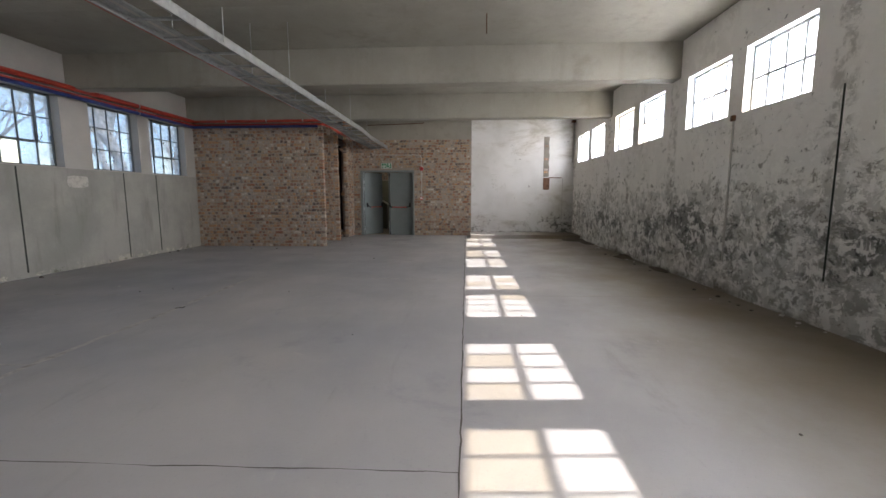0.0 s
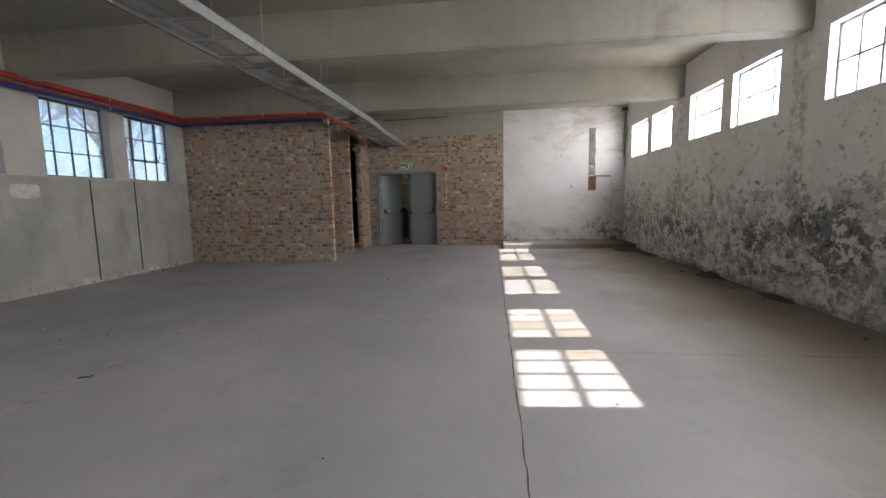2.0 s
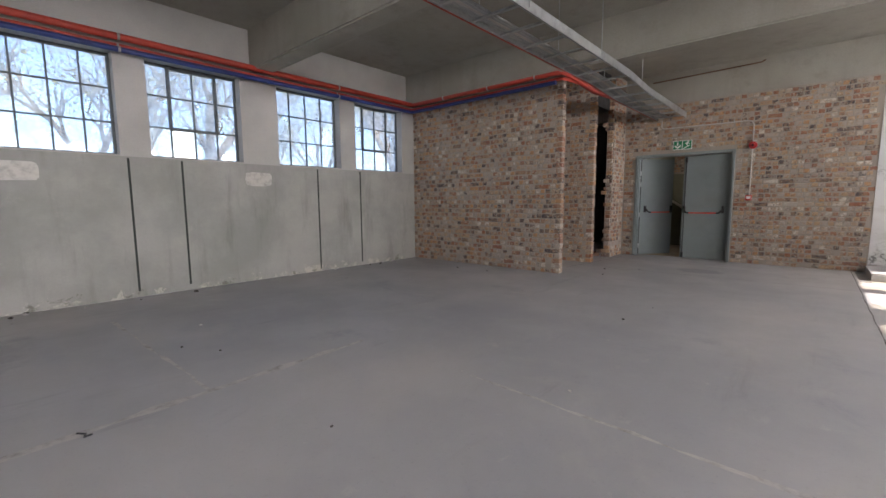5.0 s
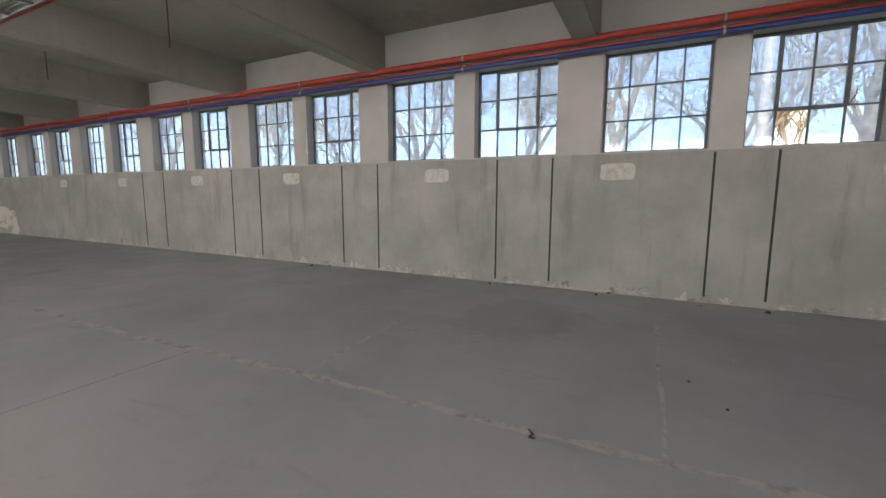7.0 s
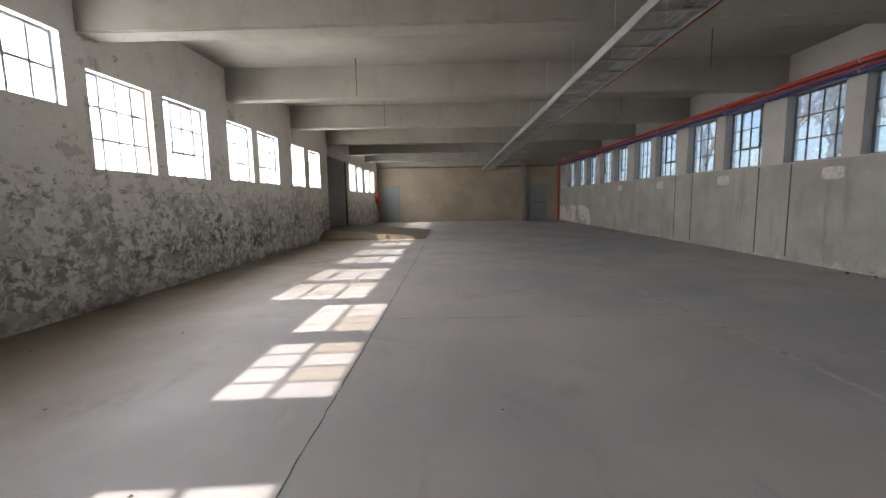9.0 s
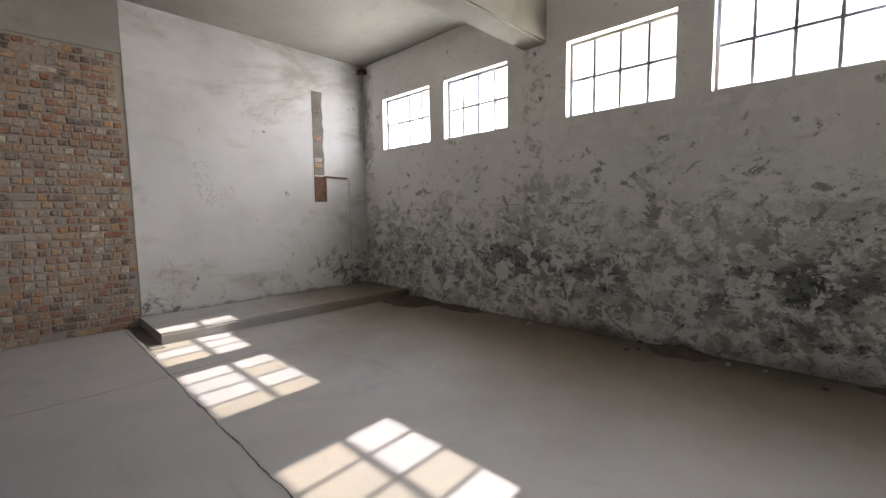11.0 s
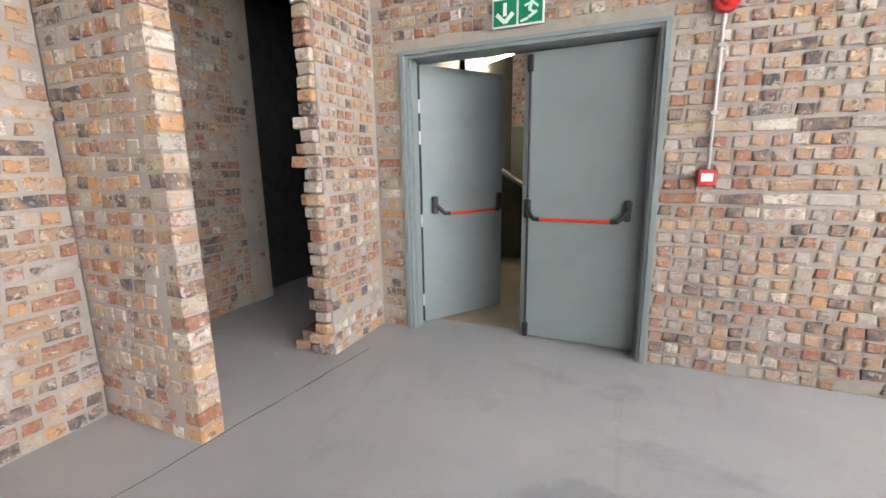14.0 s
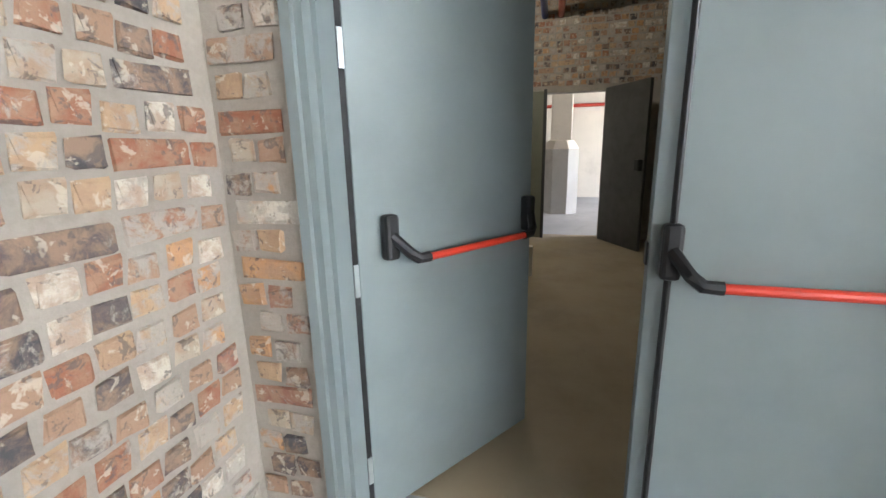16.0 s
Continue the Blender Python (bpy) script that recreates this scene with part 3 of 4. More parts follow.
# ---- windows ----
def window(axis_x, out, y0, y1, z0, z1, cols, rows, mat, rng, casement, dim):
    """A steel window: outer frame, thin glazing bars, panes, and an inner casement frame on some."""
    w = tagged(new("window_1"), "many-paned steel window with dusty old glass" if dim else "many-paned steel window, bright with daylight", "window", "steel windows along the hall", "structure")
    w.location = (axis_x, (y0 + y1) / 2, z0)
    W, H, t = (y1 - y0) / 2, z1 - z0, 0.018 if dim else 0.026
    bm = bmesh.new()
    for a in (box(bm, -0.02, 0.02, -W, W, 0, 0.03), box(bm, -0.02, 0.02, -W, W, H - 0.03, H), box(bm, -0.02, 0.02, -W, -W + 0.03, 0.03, H - 0.03), box(bm, -0.02, 0.02, W - 0.03, W, 0.03, H - 0.03)):
        pass
    part("window_frame", bm, mat, w)
    for i in range(1, cols):
        y = -W + 2 * W * i / cols
        part("glazing_bar", box(bmesh.new(), -0.014, 0.014, y - t / 2, y + t / 2, 0.03, H - 0.03), mat, w)
    for j in range(1, rows):
        z = H * j / rows
        part("glazing_bar", box(bmesh.new(), -0.0125, 0.0125, -W + 0.03, W - 0.03, z - t / 2, z + t / 2), mat, w)
    if casement:
        bm = bmesh.new()
        a, b, c, d = -W / 2, W / 2, H / rows, H - 0.03
        for q in ((a - 0.018, a + 0.018, c, d), (b - 0.018, b + 0.018, c, d), (a + 0.018, b - 0.018, c - 0.018, c + 0.018), (a + 0.018, b - 0.018, d - 0.02, d)):
            box(bm, -0.026, 0.026, *q)
        part("casement", bm, mat, w)
        part("stay", tube(bmesh.new(), [(-out * 0.03, b + 0.02, c), (-out * 0.05, b + 0.06, c + 0.1), (-out * 0.05, b + 0.06, c + 0.16)], 0.006, 6), RUST, w, "rusty window stay")
    for i in range(cols):
        for j in range(rows):
            ya, yb = -W + 2 * W * i / cols, -W + 2 * W * (i + 1) / cols
            za, zb = H * j / rows, H * (j + 1) / rows
            r = rng.random()
            g = GLASSM if r < (0.22 if dim else 0.1) else (GLASSY if r > (0.995 if dim else 0.66) else GLASS)
            tilt = rng.uniform(-0.004, 0.004)
            p = part("pane", box(bmesh.new(), -0.002 + tilt, 0.002 + tilt, ya + 0.004, yb - 0.004, za + 0.004, zb - 0.004), g, w)
            p.visible_shadow = g is GLASSY and not dim
    return w


rng = random.Random(4)
for n, (a, b, c, d) in enumerate(left_wins):
    window(XL - 0.17, -1, a, b, c, d, 4, 3, FRAMEM, rng, n % 2 == 0, True)
for n, (a, b, c, d) in enumerate(right_short):
    window(XR + 0.11, 1, a, b, c, d, 4, 2, FRAMER, rng, False, False)
for n, (a, b, c, d) in enumerate(right_tall):
    window(XR + 0.11, 1, a, b, c, d, 4, 3, FRAMER, rng, n % 2 == 1, False)
for a, b, c, d in left_wins:
    tagged(part("window_sill", boxed(XL - 0.155, XL + 0.004, a + 0.002, b - 0.002, c - 0.006, c + 0.008), PLAINC), "thin cement sill under a steel window", "sill", "sills of the steel windows", "structure")


# ---- brickwork ----
def rect_brick(w, h, d, rng, jit=0.007):
    """Corner points and faces of one worn brick: back at 0, front at d, along u and v."""
    pts = []
    for depth, inset in ((0.0, 0.0), (d - 0.003, 0.001), (d, 0.006)):
        for u, v in ((inset, inset), (w - inset, inset), (w - inset, h - inset), (inset, h - inset)):
            pts.append((u + rng.uniform(-jit, jit), v + rng.uniform(-jit, jit), depth + (rng.uniform(-0.002, 0.002) if depth else 0)))
    faces = [(8, 9, 10, 11)]
    for r in (0, 4):
        faces += [(r + i, r + (i + 1) % 4, r + 4 + (i + 1) % 4, r + 4 + i) for i in range(4)]
    return pts, faces


def brick_mesh(w, h, d, rng):
    pts, faces = rect_brick(w, h, d, rng)
    me = bpy.data.meshes.new("brick")
    me.from_pydata([(u, -dd, v) for u, v, dd in pts], [], faces)
    me.materials.append(BRICK)
    return me


brng = random.Random(11)
HEADER_W, STRETCH_W, BRICK_H, COURSE = 0.071, 0.19, 0.057, 0.08
HEADERS = [brick_mesh(HEADER_W, BRICK_H, 0.007 + 0.001 * i, brng) for i in range(7)]
STRETCHERS = [brick_mesh(STRETCH_W, BRICK_H, 0.007 + 0.001 * i, brng) for i in range(5)]


def brick_face(parent, origin, turn, width, height, skip, near, seed, stretch=0.16, limit=300):
    """Courses of bricks on a wall face. Local x runs along the wall, local -y out of it. near(u, z) picks those kept as single bricks."""
    rng = random.Random(seed)
    m = Matrix.Translation(origin) @ Matrix.Rotation(radians(turn), 4, "Z")
    spots = []
    row = 0
    z = 0.012
    while z + BRICK_H <= height + 0.001:
        u = rng.uniform(0.0, 0.06) if row % 2 else 0.004
        long_row = rng.random() < 0.05
        while u < width - 0.05:
            long = rng.random() < (0.7 if long_row else stretch * 0.3)
            w = STRETCH_W if long else HEADER_W
            if u + w > width:
                w = HEADER_W
            if u + w > width + 0.004:
                break
            if any(a - w < u < b and c - BRICK_H < z < d for a, b, c, d in skip):
                u += 0.02
                continue
            if z < 0.3 and rng.random() < 0.1:
                u += w + 0.02
                continue
            spots.append((u, z + rng.uniform(-0.006, 0.006), w, rng.uniform(-0.001, 0.003), rng.random()))
            u += w + rng.uniform(0.008, 0.027)
        z += COURSE
        row += 1
    spots.sort(key=lambda s: near(s[0], s[1]))
    verts, faces = [], []
    for n, (u, z, w, out, r) in enumerate(spots):
        if n < limit:
            ob = new("brick", (STRETCHERS if w > 0.15 else HEADERS)[int(r * 5)])
            ob.matrix_world = m @ Matrix.Translation((u, -out, z))
            ob.parent = parent
            ob.matrix_parent_inverse = parent.matrix_world.inverted()
        else:
            pts, fs = rect_brick(w, BRICK_H, 0.007 + 0.007 * r, rng)
            base = len(verts)
            verts += [m @ Vector((u + a, -d - out, z + b)) for a, b, d in pts]
            faces += [[base + i for i in f] for f in fs]
    if faces:
        me = bpy.data.meshes.new("brick_courses")
        me.from_pydata(verts, [], faces)
        me.materials.append(BRICKJ)
        ob = tagged(new("brick_courses", me), "rough reclaimed bricks in grey mortar", kind="stuff")
        ob.parent = parent


def mortar_wall(name, x0, x1, y0, y1, z1, label):
    return tagged(part(name, boxed(x0, x1, y0, y1, 0, z1), MORTAR), label, "wall", kind="structure")


end_wall = bpy.data.objects["wall_end"]
block = mortar_wall("wall_block_front", XL, BLK_X - 0.012, BLK_Y + 0.012, BLK_Y + 0.11, ZB + 0.004, "rough reclaimed brick wall closing off a corner of the hall")
alcove = mortar_wall("wall_alcove", -3.95, -3.722, BLK_Y + 0.11, 11.98, ZC, "rough brick wall at the back of a shallow alcove")
pier = mortar_wall("wall_pier", -4.7, -3.005, 11.992, 12.11, ZC, "rough brick wall ending in a pale brick edge")
inner = mortar_wall("wall_passage", -4.7, -4.492, 12.11, 13.94, ZC, "rough brick wall inside the dark passage")
wing = mortar_wall("wall_wing", -3.135, -3.012, 13.02, YE + 0.012, ZC, "broken end of a rough brick wall beside the door")
# lintel painted near black for the shade in the passage
tagged(part("passage_lintel", boxed(-4.7, -3.1, 12.11, 13.0, 2.95, ZC), DARKWALL), "concrete lintel over the passage, shade painted into its colour", "lintel", kind="structure")

brick_face(end_wall, (-3.0, YE + 0.012, 0), 0, 3.795, 3.05, [(0.225, 1.97, 0, 2.1)], lambda u, z: abs(u - 2.2) + abs(z - 1.0), 21)
brick_face(block, (XL, BLK_Y + 0.012, 0), 0, BLK_X - XL - 0.01, ZB, [], lambda u, z: -u, 22)
brick_face(block, (BLK_X - 0.012, BLK_Y + 0.012, 0), 90, 0.0, 0.0, [], lambda u, z: z, 23, 1.0)
brick_face(alcove, (-3.722, BLK_Y + 0.11, 0), 90, 1.4, ZC, [], lambda u, z: -u, 24, 0.5)
brick_face(pier, (-3.72, 11.992, 0), 0, 0.62, ZC, [], lambda u, z: z, 25, 0.1)
brick_face(inner, (-4.492, 12.11, 0), 90, 1.83, ZC, [], lambda u, z: z, 27, 0.35)
brick_face(wing, (-3.012, 13.02, 0), 90, 0.65, ZC, [], lambda u, z: z, 28, 0.08)
stairfar = bpy.data.objects["wall_stair_far"]
brick_face(stairfar, (-3.2, 18.7, 0), 0, 3.0, 3.2, [(0.0, 3.0, 0, 1.98)], lambda u, z: z, 29, 0.2, 120)


def loose_brick(parent, w, d, h, m):
    bm = box(bmesh.new(), -w / 2, w / 2, -d / 2, d / 2, 0, h)
    bmesh.ops.bevel(bm, geom=bm.edges[:], offset=0.007, segments=1, affect="EDGES")
    for v in bm.verts:
        v.co += Vector((brng.uniform(-1, 1), brng.uniform(-1, 1), brng.uniform(-1, 1))) * 0.0035
    ob = part("brick", bm, BRICK, parent)
    ob.matrix_world = m


# pale brick ends up the edges of the thin walls, and the ragged broken end by the door
for n in range(int(ZC / COURSE)):
    z = 0.012 + n * COURSE
    loose_brick(pier, 0.11, 0.118, 0.069, pose(-3.047 + brng.uniform(-0.006, 0.006), 12.047, z, 0, 0, brng.uniform(-2, 2)))
    if z < ZB - 0.08:
        loose_brick(block, 0.1, 0.104, 0.069, pose(-2.945 + brng.uniform(-0.004, 0.004), BLK_Y + 0.056, z, 0, 0, brng.uniform(-1, 1)))
    for x in (-3.065, -3.12) if brng.random() < 0.3 else (-3.075,):
        out = brng.choice((0.0, 0.01, 0.02, 0.03, 0.06)) * (0.7 if x < -3.1 else 0.3)
        loose_brick(wing, 0.105, 0.2, 0.069, pose(x - (0.05 if brng.random() < 0.12 and x < -3.1 else 0), 13.08 - out + brng.uniform(-0.01, 0.01), z, 0, 0, brng.uniform(-3, 3)))
for q in ((-3.33, 13.11, 0.0, 24), (-3.14, 13.09, 0.0, 5), (-3.26, 13.13, 0.072, 12)):
    loose_brick(wing, 0.11, 0.21, 0.072, pose(q[0], q[1], q[2], 0, 0, q[3]))

# ---- double door ----
frame_ob = tagged(new("door_1"), "blue-grey steel double door, one leaf standing half open", "door", kind="structure")
frame_ob.location = (0, 0, 0)
DX0, DX1, DZ = DOOR[0], DOOR[1], DOOR[3]


def jamb(x_out, x_in):
    bm = bmesh.new()
    s = 1 if x_in > x_out else -1
    for a, b, y0, y1 in ((0.0, 0.028, YE - 0.025, YE + 0.2), (0.028, 0.05, YE - 0.008, YE + 0.2), (0.05, 0.065, YE + 0.03, YE + 0.12)):
        xs = sorted((x_out + s * a, x_out + s * b))
        box(bm, xs[0], xs[1], y0, y1, 0, DZ if a < 0.05 else DZ - 0.05)
    return bm


part("jamb", jamb(DX0, DX1), STEELDOOR, frame_ob)
part("jamb", jamb(DX1, DX0), STEELDOOR, frame_ob)
bm = bmesh.new()
box(bm, DX0 + 0.028, DX1 - 0.028, YE - 0.024, YE + 0.199, DZ - 0.028, DZ - 0.001)
box(bm, DX0 + 0.05, DX1 - 0.05, YE - 0.007, YE + 0.198, DZ - 0.05, DZ - 0.028)
part("head", bm, STEELDOOR, frame_ob)


def leaf(hand, hinge, angle):
    """A leaf hung at the hinge; local x runs from the hinge to the free edge, local -y faces the hall."""
    W, H = 0.805, 2.03
    lf = part("leaf", boxed(0, W, 0, 0.044, 0.008, H, bevel=0.003), STEELDOOR, frame_ob)
    inv = Matrix.Diagonal((hand, 1, 1, 1))
    lf.matrix_world = Matrix.Translation(hinge) @ Matrix.Rotation(radians(angle), 4, "Z") @ inv

    def bit(name, bm, mat, label=""):
        return part(name, bm, mat, lf, label)

    zb = 0.965
    for x, s in ((0.1, 1), (W - 0.045, -1)):
        bm = boxed(x - 0.024, x + 0.024, -0.045, 0, zb - 0.055, zb + 0.085, bevel=0.012)
        bit("latch_housing", bm, BLACK, "black plastic latch housing")
        bm = tube(bmesh.new(), [(x, -0.035, zb + 0.02), (x + s * 0.035, -0.075, zb - 0.03), (x + s * 0.06, -0.085, zb - 0.05), (x + s * 0.1, -0.085, zb - 0.052)], 0.017, 8)
        bit("arm", bm, BLACK, "black bent lever arm")
    bm = tube(bmesh.new(), [(0.19, -0.085, zb - 0.052), (W - 0.135, -0.085, zb - 0.052)], 0.0125, 12)
    bit("push_bar", bm, REDBAR, "red push bar")
    if hand < 0:
        bit("bolt_rod", tube(bmesh.new(), [(W - 0.045, -0.018, 0.06), (W - 0.045, -0.018, zb - 0.05)], 0.009, 8), BLACK, "black vertical bolt rod")
        bit("bolt_rod", tube(bmesh.new(), [(W - 0.045, -0.018, zb + 0.08), (W - 0.045, -0.018, H - 0.06)], 0.009, 8), BLACK, "black vertical bolt rod")
        for z in (0.01, H - 0.13):
            bit("bolt_cap", boxed(W - 0.065, W - 0.025, -0.035, 0, z, z + 0.11, bevel=0.01), BLACK, "black bolt cap")
        bit("keyhole", boxed(W, W + 0.006, 0.008, 0.034, zb - 0.03, zb + 0.03, bevel=0.002), BLACK)
    for z in (0.2, 0.86, 1.5, 1.73):
        bit("hinge", tube(bmesh.new(), [(-0.008, 0.02, z - 0.05), (-0.008, 0.02, z + 0.05)], 0.009, 8), GALV, "zinc butt hinge")
        bit("hinge_plate", boxed(-0.018, -0.002, -0.002, 0.012, z - 0.05, z + 0.05), GALV, "zinc hinge plate")
    # black strip that paints in the dark gap between frame and leaf
    bit("gap_shade", boxed(-0.02, -0.001, 0.002, 0.04, 0.02, H - 0.01), GAPSHADE)
    return lf


leaf(1, (DX0 + 0.078, YE + 0.135, 0), 55)
leaf(-1, (DX1 - 0.056, YE + 0.135, 0), -2.0)

# ---- emergency sign, alarm and conduit ----
sign = thing("exit_sign", "green and white exit sign with arrow and running figure", "sign", at=(-1.915, YE, 2.235))
part("plate", boxed(-0.165, 0.165, -0.022, -0.004, -0.085, 0.085, bevel=0.002), WHITE, sign)
for x in (-0.081, 0.081):
    part("panel", boxed(x - 0.074, x + 0.074, -0.025, -0.022, -0.076, 0.076), GREEN, sign, "green panel")
bm = box(bmesh.new(), -0.092, -0.07, -0.029, -0.025, -0.02, 0.055)
for s in (1, -1):
    box(bm, -0.012, 0.012, -0.029, -0.025, 0, 0.075, Matrix.Translation((-0.081, 0, -0.058)) @ Matrix.Rotation(radians(45 * s), 4, "Y"))
part("arrow", bm, WHITE, sign, "white arrow")
bm = bmesh.new()
for x, z, l, a, w in ((0.075, 0.0, 0.06, 20, 0.022), (0.07, -0.002, 0.05, 115, 0.013), (0.07, -0.045, 0.06, 60, 0.016), (0.068, -0.05, 0.05, -105, 0.014), (0.095, 0.04, 0.045, 130, 0.012), (0.09, 0.04, 0.05, -110, 0.012)):
    box(bm, -w / 2, w / 2, -0.029, -0.0255, 0, l, Matrix.Translation((x, 0, z)) @ Matrix.Rotation(radians(a), 4, "Y"))
bmesh.ops.create_circle(bm, cap_ends=True, radius=0.013, segments=14, matrix=Matrix.Translation((0.103, -0.0275, 0.06)) @ Matrix.Rotation(radians(90), 4, "X"))
part("pictogram", bm, WHITE, sign, "white running figure pictogram")

alarm = thing("alarm_sounder", "round red alarm sounder on the brick wall", "alarm", at=(-0.79, YE - 0.004, 2.13))
bm = bmesh.new()
bmesh.ops.create_cone(bm, cap_ends=True, segments=28, radius1=0.066, radius2=0.06, depth=0.04, matrix=Matrix.Translation((0, -0.03, 0)) @ Matrix.Rotation(radians(90), 4, "X"))
part("base", bm, REDPLAST, alarm)
bm = bmesh.new()
bmesh.ops.create_cone(bm, cap_ends=True, segments=28, radius1=0.04, radius2=0.028, depth=0.035, matrix=Matrix.Translation((0, -0.066, 0)) @ Matrix.Rotation(radians(90), 4, "X"))
part("horn", bm, REDPLAST, alarm)
bm = bmesh.new()
bmesh.ops.create_cone(bm, cap_ends=True, segments=20, radius1=0.018, radius2=0.012, depth=0.01, matrix=Matrix.Translation((0, -0.088, 0)) @ Matrix.Rotation(radians(90), 4, "X"))
part("lens", bm, BLACK, alarm)
call = thing("call_point", "small red fire call point on the brick wall", "call point", at=(-0.8, YE, 1.2))
part("box", boxed(-0.046, 0.046, -0.05, -0.002, -0.046, 0.046, bevel=0.006), REDPLAST, call)
part("plate", boxed(-0.03, 0.03, -0.053, -0.05, -0.02, 0.026), WHITE, call, "white press plate")
cond = thing("conduit", "thin pale conduit running over and down the brick wall", "conduit")
YC = YE - 0.014
part("pipe", tube(bmesh.new(), [(-2.3, YC, 2.8), (-2.3, YC, 2.62), (-2.27, YC, 2.58), (-0.86, YC, 2.57), (-0.82, YC, 2.54), (-0.795, YC, 2.49), (-0.793, YC, 1.24)], 0.009, 8), PVC, cond)
for z in (1.55, 1.9, 2.35):
    part("saddle", boxed(-0.813, -0.773, YE - 0.028, YE, z, z + 0.018), GALV, cond)
for x in (-1.1, -1.6, -2.1):
    part("saddle", boxed(x, x + 0.018, YE - 0.028, YE, 2.557, 2.595), GALV, cond)
cond2 = thing("conduit", "short rusty conduit fixed high on the end beam", "conduit")
part("pipe", tube(bmesh.new(), [(-2.5, YE - 0.03, 3.5), (-0.75, YE - 0.03, 3.54), (-0.7, YE - 0.03, 3.57)], 0.012, 8), RUST, cond2)

rc = thing("conduit", "thin pale conduit down the peeling plaster wall", "conduit")
part("pipe", tube(bmesh.new(), [(XR - 0.014, COND_Y, 2.2), (XR - 0.014, COND_Y, 0.42)], 0.012, 8), PVC, rc)
part("cap", boxed(XR - 0.04, XR, COND_Y - 0.03, COND_Y + 0.03, 2.18, 2.25, bevel=0.006), RUST, rc, "rusty end cap")

rs = thing("wall_slot", "dark vertical slot in the peeling plaster wall", "slot")
part("groove", boxed(XR - 0.004, XR + 0.001, 4.175, 4.195, 0.45, 2.24), SLOT, rs)

# chase, patch box and pipe scar in the plaster
scar = thing("wall_chase", "rough brick strip chased out of the white plaster", "wall recess")
bm = bmesh.new()
left = [(3.06 + 0.012 * noise.noise((0, z * 9, 0)), z) for z in [1.86 + i * 0.04 for i in range(32)]]
for (xa, za), (xb, zb_) in zip(left, left[1:]):
    w = 0.17 - 0.02 * noise.noise((3, za * 5, 0))
    v = [bm.verts.new(p) for p in ((xa, YE + 0.004, za), (xa + w, YE + 0.004, za), (xb + w, YE + 0.004, zb_), (xb, YE + 0.004, zb_))]
    bm.faces.new(v)
bmesh.ops.remove_doubles(bm, verts=bm.verts[:], dist=0.0005)
r = bmesh.ops.extrude_face_region(bm, geom=bm.faces[:])
for v in r["geom"]:
    if isinstance(v, bmesh.types.BMVert):
        v.co.y -= 0.008
bmesh.ops.recalc_face_normals(bm, faces=bm.faces[:])
part("chase", bm, concrete("rough_dark_render", (0.2, 0.18, 0.15), (0.12, 0.11, 0.095), (0.3, 0.28, 0.25), 6.0, 0.95), scar)
for n in range(14):
    z = 1.9 + n * COURSE
    if n in (1, 2, 6, 11):
        b = part("brick", boxed(3.08, 3.2, YE - 0.009, YE, z, z + 0.06, bevel=0.004), BRICK, scar)
part("patch", boxed(3.06, 3.26, YE - 0.012, YE, 1.46, 1.84, bevel=0.004), RUST, scar, "brown filled patch")
part("pipe_stub", tube(bmesh.new(), [(3.22, YE - 0.025, 1.84), (3.62, YE - 0.025, 1.83)], 0.014, 8), RUST, scar, "rusty pipe stub")
part("scratch", boxed(3.66, 3.675, YE - 0.006, YE, 0.55, 1.82), PLAINC, scar)
part("scratch", boxed(3.1, 3.66, YE - 0.006, YE, 0.54, 0.555), PLAINC, scar)
drain = thing("corner_pipe", "old drain pipe stub in the upper wall corner", "pipe")
part("pipe", tube(bmesh.new(), [(XR - 0.06, YE - 0.06, 2.3), (XR - 0.06, YE - 0.06, 3.5)], 0.02, 8), PLAINC, drain)
part("hopper", boxed(XR - 0.12, XR, YE - 0.12, YE, 3.5, 3.58, bevel=0.01), RUST, drain)

# plinth
bm = boxed(0.78, XR, 12.68, YE, 0, 0.11)
bmesh.ops.subdivide_edges(bm, edges=[e for e in bm.edges if abs(e.verts[0].co.x - e.verts[1].co.x) > 1], cuts=40)
for v in bm.verts:
    if v.co.y < 12.7:
        v.co.y += 0.03 * noise.noise(v.co * 3) - 0.012 * (v.co.x - 0.78)
        v.co.z += 0.012 * noise.noise(v.co * 7) if v.co.z > 0.05 else 0
bmesh.ops.bevel(bm, geom=[e for e in bm.edges if e.calc_length() < 3 and all(v.co.z > 0.08 and v.co.y < 12.8 for v in e.verts)], offset=0.018, segments=2, affect="EDGES")
tagged(part("plinth", bm, FLOOR), "low chipped concrete plinth along the end wall", "plinth")
part("damp_edge", boxed(0.66, 0.78, 12.55, YE, 0, 0.006), DAMP, tagged(new("floor_gutter"), "damp dark gutter beside the plinth", "gutter", kind="structure"))

# ---- pipes and tray ----
def run(name, label, pts, r, mat, clips):
    t = thing(name, label, "pipe", "painted service pipes")
    part("pipe", tube(bmesh.new(), pts, r, 14), mat, t, smooth=False)
    for c in clips:
        bm = tube(bmesh.new(), [(c[0], c[1] - 0.012, c[2]), (c[0], c[1] + 0.012, c[2])] if c[3] else [(c[0] - 0.012, c[1], c[2]), (c[0] + 0.012, c[1], c[2])], r + 0.006, 14)
        part("clip", bm, GALV, t, "zinc pipe clip")


